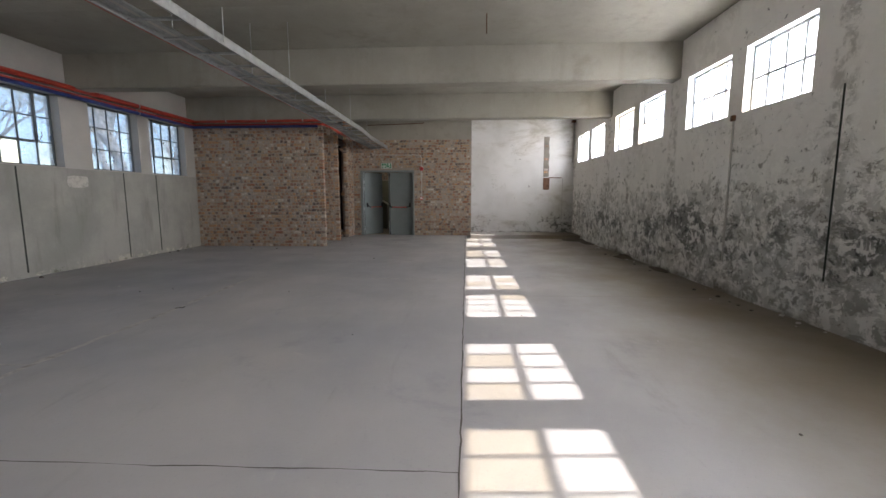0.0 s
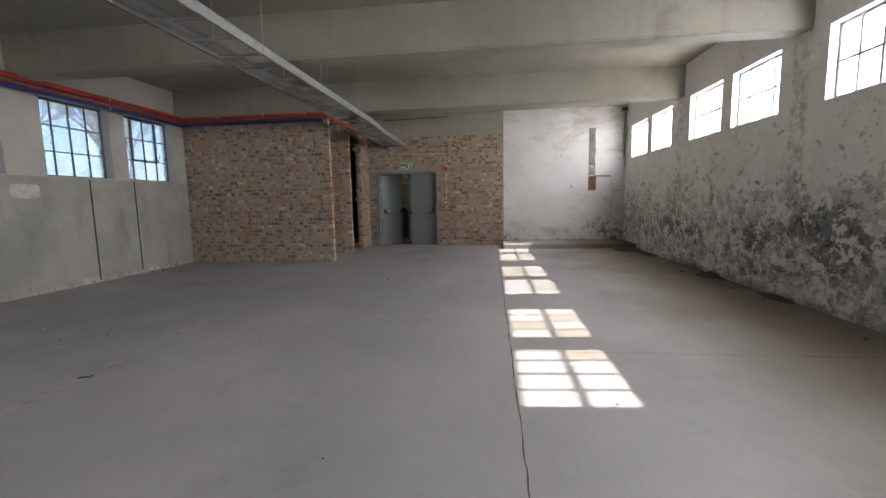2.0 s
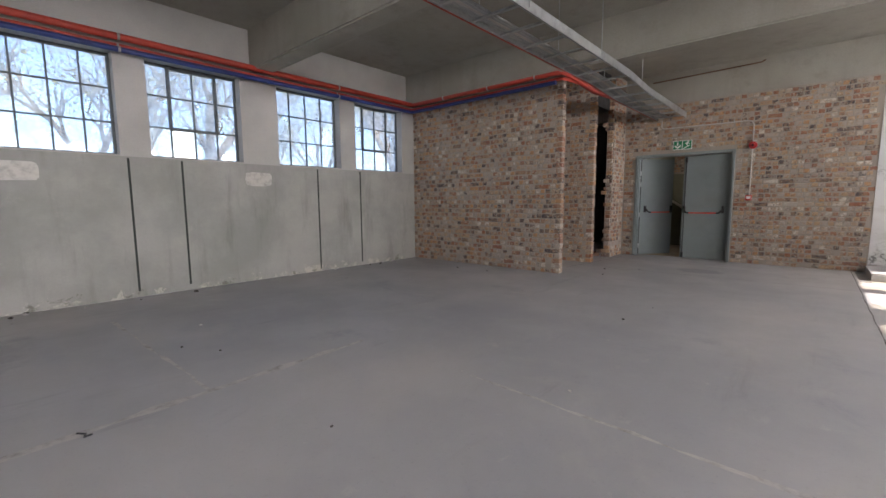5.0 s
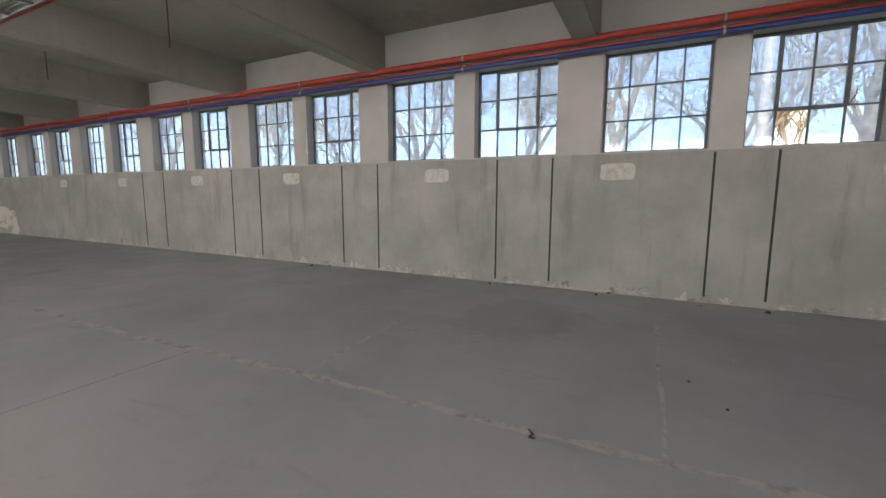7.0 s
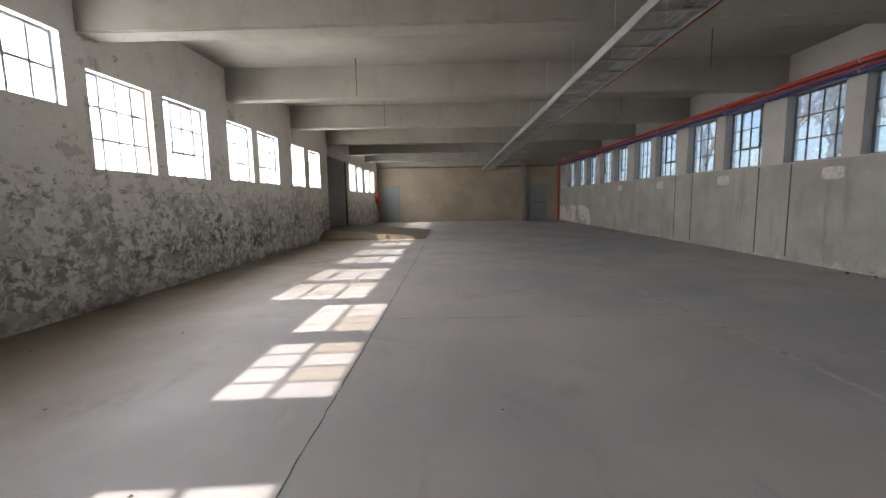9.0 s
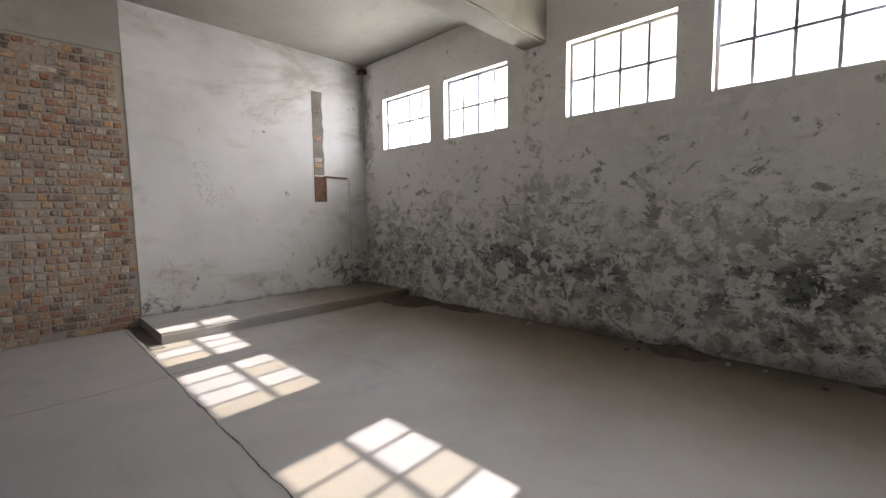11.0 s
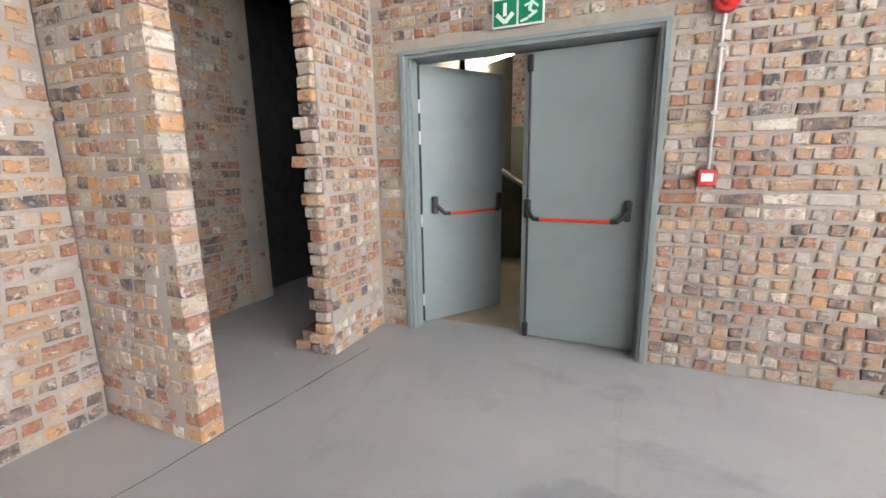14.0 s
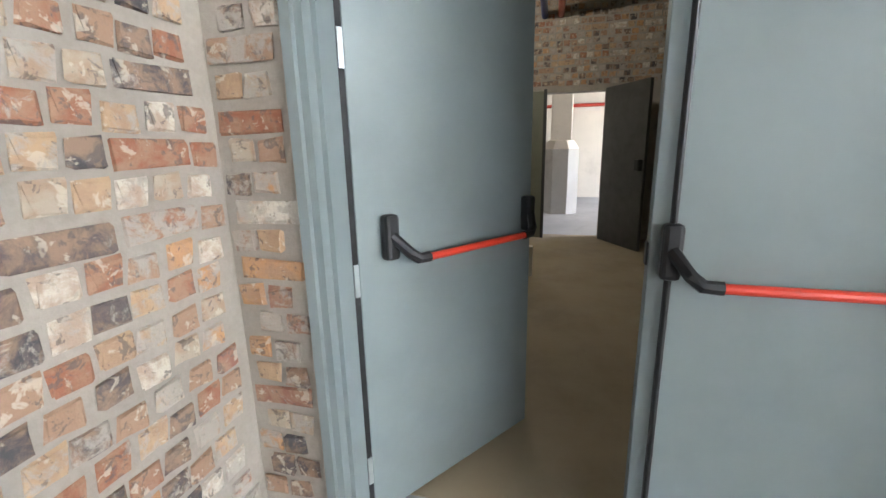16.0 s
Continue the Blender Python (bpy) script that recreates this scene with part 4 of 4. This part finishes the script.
def route(off, z, zend):
    x, y = XL + off, BLK_Y - off - 0.02
    return [(x, YF + 0.05, z), (x, y - 0.06, z), (x + 0.018, y - 0.018, z), (x + 0.06, y, z), (-2.95, y, z), (-2.88, y + 0.02, z), (-2.84, y + 0.08, z), (-2.66, y + 0.75, zend + 0.04), (-2.5, y + 1.2, zend), (-2.46, YE + 0.05, zend)]


run("sprinkler_pipe", "red painted pipe along the wall above the windows", route(0.13, 3.085, 2.86), 0.04, REDPIPE, [(XL + 0.13, y + 0.6, 3.085, True) for y in range(-16, 9, 3)] + [(x, BLK_Y - 0.15, 3.085, False) for x in (-5.2, -4.2, -3.3)])
run("sprinkler_pipe", "thin red painted pipe beside the larger one", route(0.075, 3.0, 2.92), 0.024, REDPIPE, [(XL + 0.075, y + 0.6, 3.0, True) for y in range(-16, 9, 3)])
run("water_pipe", "dark blue painted pipe under the red one", route(0.13, 2.945, 2.8)[:5], 0.032, BLUEPIPE, [(XL + 0.13, y + 0.6, 2.945, True) for y in range(-16, 9, 3)])

tray = thing("cable_tray", "galvanised cable ladder hung below the ceiling beams", "cable tray")
TX0, TX1 = -2.36, -1.85


def tray_z(y):
    return 2.79 if y < 10.3 else (2.79 - (y - 10.3) * 0.06 if y < 11.2 else 2.736)


knots = [YF + 0.1, 10.3, 11.2, YE - 0.12]
for x in (TX0, TX1):
    bm = bmesh.new()
    for ya, yb in zip(knots, knots[1:]):
        for dx, dz0, dz1 in ((0.0, 0.0, 0.1), (0.018, 0.0, 0.006), (0.018, 0.094, 0.1)):
            s = 1 if x == TX0 else -1
            xa, xb = sorted((x, x + s * (dx or 0.004)))
            v = [bm.verts.new((xx, yy, tray_z(yy) + zz)) for xx in (xa, xb) for yy in (ya, yb) for zz in (dz0, dz1)]
            for f in ((0, 1, 3, 2), (4, 6, 7, 5), (0, 4, 5, 1), (2, 3, 7, 6), (0, 2, 6, 4), (1, 5, 7, 3)):
                bm.faces.new([v[i] for i in f])
    part("side_rail", bm, GALV, tray)
y = YF + 0.4
while y < YE - 0.15:
    z = tray_z(y)
    part("rung", boxed(TX0 + 0.004, TX1 - 0.004, y - 0.018, y + 0.018, z + 0.008, z + 0.028), GALV, tray)
    y += 0.45
for i, (x, r, mat) in enumerate(((TX0 + 0.05, 0.014, GALV), (TX0 + 0.085, 0.012, GALV), (TX0 + 0.12, 0.014, PVC), (TX0 + 0.155, 0.012, GALV), (TX0 + 0.19, 0.014, GALV))):
    c = thing("cable", "grey cable lying in the cable ladder", "cable", "cables in the ladder")
    part("sheath", tube(bmesh.new(), [(x, k, tray_z(k) + 0.028 + r) for k in knots], r, 8), mat, c)
c = thing("alarm_cable", "thin red conduit clipped beside the cable ladder", "cable")
part("sheath", tube(bmesh.new(), [(TX0 - 0.05, k, tray_z(k) + 0.03) for k in knots], 0.012, 8), REDPIPE, c)
for y in [b - 1.2 for b in bays[1:-1]] + [b + 0.3 for b in bays[1:-1]]:
    for x in (TX0 - 0.012, TX1 + 0.012):
        part("hanger_rod", tube(bmesh.new(), [(x, y, tray_z(y) + 0.03), (x, y, ZC)], 0.005, 6), GALV, tray)
for x, y in ((-3.9, -0.4), (-3.9, -3.6), (-3.9, -6.6), (1.5, -1.5), (1.5, -4.6), (0.9, 6.0)):
    d = thing("hanger_rod", "short steel rod hanging from the ceiling", "rod", "loose ceiling rods")
    part("rod", tube(bmesh.new(), [(x, y, ZC - (0.62 if y < 5 else 0.25)), (x, y, ZC)], 0.008, 6), RUST, d)

# ---- left wall details ----
for y in (9.1, 8.22, 6.2, 5.62, 3.83, 3.07, 1.05, 0.32, -1.68, -2.47, -4.75, -5.55):
    s = thing("wall_slot", "narrow dark vertical slot in the concrete wall", "slot", "slots in the concrete wall")
    bm = boxed(XL - 0.001, XL + 0.004, y - 0.012, y + 0.012, 0.03 + brng.uniform(0, 0.06), 1.72)
    part("groove", bm, SLOT, s)
for y in (7.22, 4.62, 2.12, -0.85, -3.55, -6.4, -9.3):
    bm = bmesh.new()
    n = 22
    ring = []
    for j in range(n):
        a = 2 * math.pi * j / n
        sx = math.copysign(abs(math.cos(a)) ** 0.4, math.cos(a)) * 0.2
        sz = math.copysign(abs(math.sin(a)) ** 0.4, math.sin(a)) * 0.1
        ring.append(bm.verts.new((XL - 0.002, y + sx + brng.uniform(-0.008, 0.008), 1.52 + sz + brng.uniform(-0.006, 0.006))))
    f = bm.faces.new(ring)
    q = bmesh.ops.extrude_face_region(bm, geom=[f])
    for v in q["geom"]:
        if isinstance(v, bmesh.types.BMVert):
            v.co.x += 0.006
    p = thing("filler_patch", "pale filler patch smeared on the concrete wall", "patch", "filler patches on the wall")
    part("smear", bm, CHIP, p)

# ---- floor joints ----
def joint(pts, width, mat, label, z=0.0025, jag=0.6):
    """A broken line of filler along the points, uneven in width."""
    bm = bmesh.new()
    prev = None
    for (xa, ya), (xb, yb) in zip(pts, pts[1:]):
        n = max(2, int(math.hypot(xb - xa, yb - ya) / 0.07))
        d = Vector((xb - xa, yb - ya, 0)).normalized()
        s = Vector((-d.y, d.x, 0))
        for i in range(n + 1):
            p = Vector((xa + (xb - xa) * i / n, ya + (yb - ya) * i / n, z))
            p += s * 0.012 * noise.noise(p * 3.0) + s * 0.008 * noise.noise(p * 14)
            w = width * max(0.16, 1 + jag * 1.9 * noise.noise(p * 5.0 + Vector((9, 0, 0))))
            cur = (bm.verts.new(p + s * w / 2), bm.verts.new(p - s * w / 2))
            if prev:
                bm.faces.new((prev[0], prev[1], cur[1], cur[0]))
            prev = cur
    t = tagged(new("floor_joint"), label, "floor joint", "joints in the concrete floor", "structure")
    part("filler", bm, mat, t)


joint([(0.62, YF + 0.5), (0.62, YE - 0.1)], 0.008, CRACK, "dark straight joint along the concrete floor")
for x0, x1, yy in ((-2.5, 0.62, 1.85), (-2.6, 0.6, 11.64), (0.62, 3.6, 5.33), (0.62, 3.5, 11.7), (-4.6, -2.45, -1.55), (-2.5, 0.62, -3.4)):
    joint([(x0, yy), (x1, yy + 0.03)], 0.0055, CRACK, "thin dark cross joint in the concrete floor")
joint([(-2.5, -1.6), (-2.5, 1.1), (-2.6, 3.0), (-2.6, 4.4), (-2.68, 6.4)], 0.062, DUSTY, "wide pale chipped joint along the concrete floor", 0.003, 0.5)
joint([(-4.0, 2.88), (-2.6, 2.95)], 0.035, DUSTY, "pale chipped cross joint in the concrete floor", 0.002)
joint([(-5.04, 5.13), (-2.66, 5.18)], 0.02, DUSTY, "pale chipped cross joint in the concrete floor", 0.002, 1.0)
joint([(-1.55, 6.42), (0.2, 6.36)], 0.025, DUSTY, "pale chipped cross joint in the concrete floor", 0.002, 1.0)
joint([(-2.47, 1.8), (-2.1, 1.83)], 0.03, DUSTY, "pale chipped end of a cross joint", 0.0035)
joint([(-3.1, 11.2), (-2.85, 13.2)], 0.006, CRACK, "thin dark joint in front of the passage")


def dirt_heap(x, y, rx, ry, h, seed):
    """A low ragged mound of soil, thinning out to nothing at its rim."""
    bm = bmesh.new()
    rings, n = [], 26
    for a in range(7):
        f = a / 6
        ring = []
        for j in range(n):
            t = 2 * math.pi * j / n
            k = f * (1 + 0.28 * noise.noise((seed, 2 * math.cos(t), 2 * math.sin(t))))
            p = Vector((min(x + rx * k * math.cos(t), XR - 0.003), y + ry * k * math.sin(t), 0))
            p.z = max(0.0, h * (1 - f) ** 1.3 * (1 + 0.6 * noise.noise(p * 9)) + 0.006 * noise.noise(p * 25)) + (0.003 if a < 6 else -0.004)
            ring.append(bm.verts.new(p))
        rings.append(ring)
    for a, b in zip(rings, rings[1:]):
        for j in range(n):
            bm.faces.new((a[j], b[j], b[(j + 1) % n], a[(j + 1) % n]))
    tagged(part("dirt_heap", bm, SOIL, smooth=True), "low heap of dark soil swept against the wall", "dirt", "soil heaps along the plastered wall")


for q in ((3.78, 12.3, 0.42, 0.45, 0.07), (3.9, 11.5, 0.16, 0.4, 0.035), (3.9, 8.85, 0.2, 0.3, 0.07), (3.95, 7.4, 0.12, 0.35, 0.04)):
    dirt_heap(*q, q[1])
# rubble and scraps
prng = random.Random(8)
for i, (x, y) in enumerate([(prng.uniform(-5.8, 3.4), prng.uniform(0, 13)) for _ in range(46)] + [(prng.uniform(3.6, 3.95), prng.uniform(4, 13)) for _ in range(26)] + [(prng.uniform(-6.12, -5.95), prng.uniform(-4, 10)) for _ in range(30)]):
    s = prng.uniform(0.006, 0.018) if i < 46 else prng.uniform(0.01, 0.035)
    bm = bmesh.new()
    bmesh.ops.create_icosphere(bm, subdivisions=1, radius=s)
    for v in bm.verts:
        v.co *= prng.uniform(0.7, 1.2)
        v.co.z *= 0.55
    ob = part("rubble_piece", bm, prng.choice((PLAINC, CHIP, CRACK)))
    ob.location = (x, y, s * 0.4)
    tagged(ob, "small crumb of loose rubble on the floor", "rubble", "rubble crumbs on the floor")
twig = thing("wire_scrap", "short bent dark wire scrap on the floor", "scrap")
part("wire", tube(bmesh.new(), [(-2.62, 4.54, 0.006), (-2.58, 4.57, 0.007), (-2.55, 4.56, 0.006), (-2.54, 4.59, 0.012)], 0.005, 6), BLACK, twig)

# ---- far end of the hall ----
sh = thing("roller_shutter", "grey corrugated roller shutter, closed", "shutter", at=(XR + 0.1, ROLLER[0], 0))
WR = ROLLER[1] - ROLLER[0]
for i in range(36):
    z = 0.08 + i * 0.076
    part("slat", tube(bmesh.new(), [(0, 0.04, z), (0, WR - 0.04, z)], 0.04, 8), SHUTTER, sh)
for y in (0.0, WR - 0.06):
    part("guide", boxed(-0.07, 0.06, y, y + 0.06, 0, 2.75), RUST, sh, "steel guide rail")
part("bottom_rail", boxed(-0.05, 0.05, 0.06, WR - 0.06, 0.0, 0.05), RUST, sh)
bm = bmesh.new()
grid = []
for i in range(25):
    f = i / 24
    row = []
    for y in [-6.95 - 0.2 * j for j in range(23)]:
        x = XR - 0.002 - f * 3.3
        rise = 0.28 * (1 - f) ** 0.8 * min(1, (-6.8 - y) / 0.5) * min(1, (y + 11.6) / 0.5)
        wob = 0.18 * noise.noise((f * 5, y * 1.3, 2.0)) if y > -7.1 else 0
        row.append(bm.verts.new((x, y + wob, max(-0.01, rise * (1 + 0.2 * noise.noise((x * 2, y * 2, 0)))))))
    grid.append(row)
for a, b in zip(grid, grid[1:]):
    for j in range(22):
        bm.faces.new((a[j], a[j + 1], b[j + 1], b[j]))
low = [bm.verts.new((r[0].co.x, r[0].co.y + 0.03, -0.01)) for r in grid]
for j in range(24):
    bm.faces.new((grid[j][0], grid[j + 1][0], low[j + 1], low[j]))
tagged(part("ramp", bm, concrete("earthy_concrete", (0.24, 0.2, 0.15), (0.15, 0.125, 0.09), (0.08, 0.065, 0.05), 3.0, 0.95)), "low broken concrete ramp caked with earth before the shutter", "ramp")
fd1 = thing("steel_door", "closed blue-grey steel door at the far wall", "door", at=(3.28, YF, 0))
part("leaf", boxed(-0.42, 0.42, 0.002, 0.05, 0.01, 2.0, bevel=0.004), STEELDOOR, fd1)
part("frame", boxed(-0.48, -0.42, 0.002, 0.08, 0, 2.05), STEELDOOR, fd1)
part("frame", boxed(0.42, 0.48, 0.002, 0.08, 0, 2.05), STEELDOOR, fd1)
fd2 = thing("steel_door", "closed blue-grey steel door beside a concrete pier", "door", at=(-5.0, YF, 0))
part("leaf", boxed(-0.46, 0.46, 0.002, 0.05, 0.01, 2.05, bevel=0.004), STEELDOOR, fd2)
part("push_bar", tube(bmesh.new(), [(-0.35, 0.09, 1.0), (0.35, 0.09, 1.0)], 0.015, 8), BLACK, fd2)
tagged(part("pilaster", boxed(-4.25, -4.03, YF, YF + 0.22, 0, ZC), CEIL), "pale concrete pilaster beside the far door", "pilaster", kind="structure")
rp = thing("riser_pipe", "red riser pipe up the far corner", "pipe")
part("pipe", tube(bmesh.new(), [(XL + 0.1, YF + 0.1, 0.0), (XL + 0.1, YF + 0.1, 3.1)], 0.05, 10), REDPIPE, rp)
cr = thing("conduit", "rusty conduit along the top of the far wall", "conduit")
part("pipe", tube(bmesh.new(), [(XL + 0.3, YF + 0.03, 3.0), (XR - 0.1, YF + 0.03, 3.0)], 0.025, 8), RUST, cr)
hose = thing("fire_hose_reel", "red fire hose reel on the plastered wall", "hose reel", at=(XR - 0.01, -16.9, 1.35))
bm = bmesh.new()
bmesh.ops.create_cone(bm, cap_ends=True, segments=24, radius1=0.28, radius2=0.28, depth=0.14, matrix=Matrix.Translation((-0.1, 0, 0)) @ Matrix.Rotation(radians(90), 4, "Y"))
part("drum", bm, REDPLAST, hose)
part("hose", tube(bmesh.new(), [(-0.12, 0.1, -0.2), (-0.12, 0.12, -0.5), (-0.12, 0.0, -0.62), (-0.12, -0.06, -0.4)], 0.03, 8), REDPLAST, hose)

# ---- stair hall and bright room behind the door ----
tagged(part("floor_stair", boxed(-3.2, -0.4, YE + 0.26, 18.9, -0.01, 0.004), plain("tan_dusty_screed", (0.36, 0.29, 0.19), 0.8, 0.0, 0.12, 2.0)), "tan dusty screed floor of the stair hall", "floor", kind="structure")
st = thing("stair_parapet", "pale-capped sloping stair parapet", "stair")


def sloped(x0, x1, z0, z1, y0, y1, drop):
    """A slab between x0 and x1 whose top falls from z0 to z1; drop: its depth below the top, or None for down to the floor."""
    bm = bmesh.new()
    v = [bm.verts.new(p) for y in (y0, y1) for p in ((x0, y, z0 - drop if drop else 0), (x1, y, z1 - drop if drop else 0), (x1, y, z1), (x0, y, z0))]
    for f in ((0, 1, 2, 3), (7, 6, 5, 4), (0, 4, 5, 1), (3, 2, 6, 7), (0, 3, 7, 4), (1, 5, 6, 2)):
        bm.faces.new([v[i] for i in f])
    return bm


part("panel", sloped(-3.19, -2.46, 1.44, 0.96, 16.45, 16.6, None), OLIVE, st)
part("capping", sloped(-3.19, -2.42, 1.49, 0.98, 16.42, 16.63, 0.045), CREAM, st, "pale capping")
tagged(part("leaning_board", boxed(-2.46, -2.3, 16.75, 16.83, 0, 0.3, bevel=0.004), CREAM), "short pale board standing on the floor", "board")
lamp = thing("tube_light", "bare fluorescent tube glowing under the ceiling", "lamp", at=(-2.95, 16.93, 2.72))
lamp.rotation_euler = (0, 0, radians(-36))
part("body", boxed(-0.3, 0.3, -0.03, 0.03, 0.045, 0.09), WHITE, lamp)
for x in (-0.2, 0.2):
    part("hanger", boxed(x - 0.004, x + 0.004, -0.004, 0.004, 0.09, 0.48), GALV, lamp)
part("tube", tube(bmesh.new(), [(-0.29, 0, 0.03), (0.29, 0, 0.03)], 0.016, 10), glowing("lamp_glow", (1.0, 0.9, 0.7), 24.0), lamp, "glowing white tube")
for nm, x, mat in (("sprinkler_pipe", -2.1, REDPIPE), ("water_pipe", -2.3, BLUEPIPE)):
    t = thing(nm, "painted pipe under the stair hall ceiling", "pipe", "painted service pipes")
    part("pipe", tube(bmesh.new(), [(x, 13.95, 2.85), (x, 18.68, 2.85)], 0.04, 10), mat, t)
od = thing("steel_door", "dark steel door standing open in the far doorway", "door", at=(-1.5, 18.66, 0))
lf = part("leaf", boxed(0, 0.8, -0.02, 0.02, 0.01, 1.95, bevel=0.003), plain("dark_door_paint", (0.05, 0.048, 0.045), 0.5), od)
lf.rotation_euler = (0, 0, radians(-62))
part("handle", boxed(0.7, 0.78, -0.08, -0.02, 0.95, 1.08, bevel=0.01), BLACK, lf)
part("frame", boxed(-0.78, -0.74, -0.03, 0.24, 0, 1.97), plain("dark_frame_paint", (0.04, 0.04, 0.04), 0.5), od)
tagged(part("wall_stair_panel", boxed(-3.2, -2.26, 18.66, 18.69, 0, 1.95), OLIVE), "olive painted dado beside the far doorway", "wall", kind="structure")
col = thing("column", "square cream column on a chamfered concrete base", "column", at=(-2.0, 21.2, 0))
bm = bmesh.new()
bmesh.ops.create_cone(bm, cap_ends=True, segments=8, radius1=0.36, radius2=0.36, depth=1.2, matrix=Matrix.Translation((0, 0, 0.6)) @ Matrix.Rotation(radians(22.5), 4, "Z"))
part("base", bm, PLAINC, col, "worn grey concrete base")
bm = bmesh.new()
bmesh.ops.create_cone(bm, cap_ends=True, segments=8, radius1=0.36, radius2=0.25, depth=0.16, matrix=Matrix.Translation((0, 0, 1.28)) @ Matrix.Rotation(radians(22.5), 4, "Z"))
part("cap", bm, CREAM, col)
part("shaft", boxed(-0.19, 0.19, -0.19, 0.19, 1.36, 3.2, bevel=0.02), CREAM, col)
tagged(part("timber_box", boxed(-2.75, -2.45, 22.6, 22.8, 0.55, 1.1, bevel=0.01), TIMBER), "small brown timber box on the cream wall", "box").location = (0, 1.0, 0)
wp = thing("sprinkler_pipe", "red pipe along the cream wall", "pipe", "painted service pipes")
part("pipe", tube(bmesh.new(), [(-4.8, 23.74, 2.2), (4.1, 23.74, 2.2)], 0.04, 8), REDPIPE, wp)

# ---- outside ----
bm = bmesh.new()
bmesh.ops.create_grid(bm, x_segments=2, y_segments=2, size=1500)
g = part("ground", bm, GRASS)
g.location = (0, 0, -0.3)
tagged(g, "dry grassy ground outside the building", "ground", kind="structure")


def tree(x, y, height, seed, leafy, mat):
    """A tapered trunk that forks into limbs and twigs, with loose leaves on the twigs."""
    r = random.Random(seed)
    t = thing("tree", "half-bare autumn tree with yellowing leaves outside the windows", "tree", "trees outside the windows", at=(x, y, -0.3))
    bm, tips = bmesh.new(), []

    def grow(p, d, length, rad, depth):
        q = p + d * length
        mid = p + d * length * 0.5 + Vector((r.uniform(-1, 1), r.uniform(-1, 1), 0)) * length * 0.06
        n = 7 if depth < 2 else 4
        rings = []
        for c, k in ((p, rad), (mid, rad * 0.85), (q, rad * 0.65)):
            s = d.cross(Vector((0.3, 0.9, 0.2))).normalized()
            u = s.cross(d)
            rings.append([bm.verts.new(c + k * (math.cos(2 * math.pi * j / n) * s + math.sin(2 * math.pi * j / n) * u)) for j in range(n)])
        for a, b in zip(rings, rings[1:]):
            for j in range(n):
                bm.faces.new((a[j], a[(j + 1) % n], b[(j + 1) % n], b[j]))
        if depth >= 3:
            tips.append((q, depth))
        if depth < 5:
            for _ in range(3 if depth < 4 else 2):
                nd = (d + Vector((r.uniform(-1, 1), r.uniform(-1, 1), r.uniform(-0.25, 0.6))) * 0.75).normalized()
                grow(q if r.random() < 0.7 else mid, nd, length * r.uniform(0.6, 0.8), rad * 0.58, depth + 1)

    grow(Vector((0, 0, 0)), Vector((r.uniform(-0.1, 0.1), r.uniform(-0.1, 0.1), 1)).normalized(), height * 0.3, height * 0.022, 0)
    part("trunk", bm, BARK, t)
    verts, faces = [], []
    for q, depth in tips:
        for _ in range(leafy):
            c = q + Vector((r.gauss(0, 1), r.gauss(0, 1), r.gauss(0, 1))) * 0.35
            a, b = (Vector((r.uniform(-1, 1), r.uniform(-1, 1), r.uniform(-1, 1))).normalized() * r.uniform(0.03, 0.07) for _ in range(2))
            i = len(verts)
            verts += [c - a, c + b * 0.6, c + a, c - b * 0.6]
            faces.append((i, i + 1, i + 2, i + 3))
    me = bpy.data.meshes.new("crown")
    me.from_pydata(verts, [], faces)
    me.materials.append(mat)
    ob = new("crown", me)
    ob.parent = t
    return t


trng = random.Random(3)
protos = [tree(-13, 9, 9, 1, 10, LEAFM), tree(-15.5, 3.5, 10, 2, 12, LEAFG), tree(-12.5, -2, 8, 5, 8, LEAFM)]
for i, (x, y) in enumerate(((-17, 13), (-12, 15.5), (-18, 7), (-14.5, -6.5), (-19, -0.5), (-13, -11), (-18, -14), (-14, -18), (-22, 18), (-24, 10), (-24, -6), (-23, 3), (-14, 21), (-20, 24))):
    s = trng.uniform(0.8, 1.25)
    copy_thing(protos[i % 3], pose(x, y, -0.3, 0, 0, trng.uniform(0, 360)) @ Matrix.Scale(s, 4))
pl = thing("pole", "pale concrete pole standing outside the windows", "pole", at=(-9.6, 6.6, -0.3))
part("shaft", tube(bmesh.new(), [(0, 0, 0), (0, 0, 6.5)], 0.09, 10), PVC, pl)
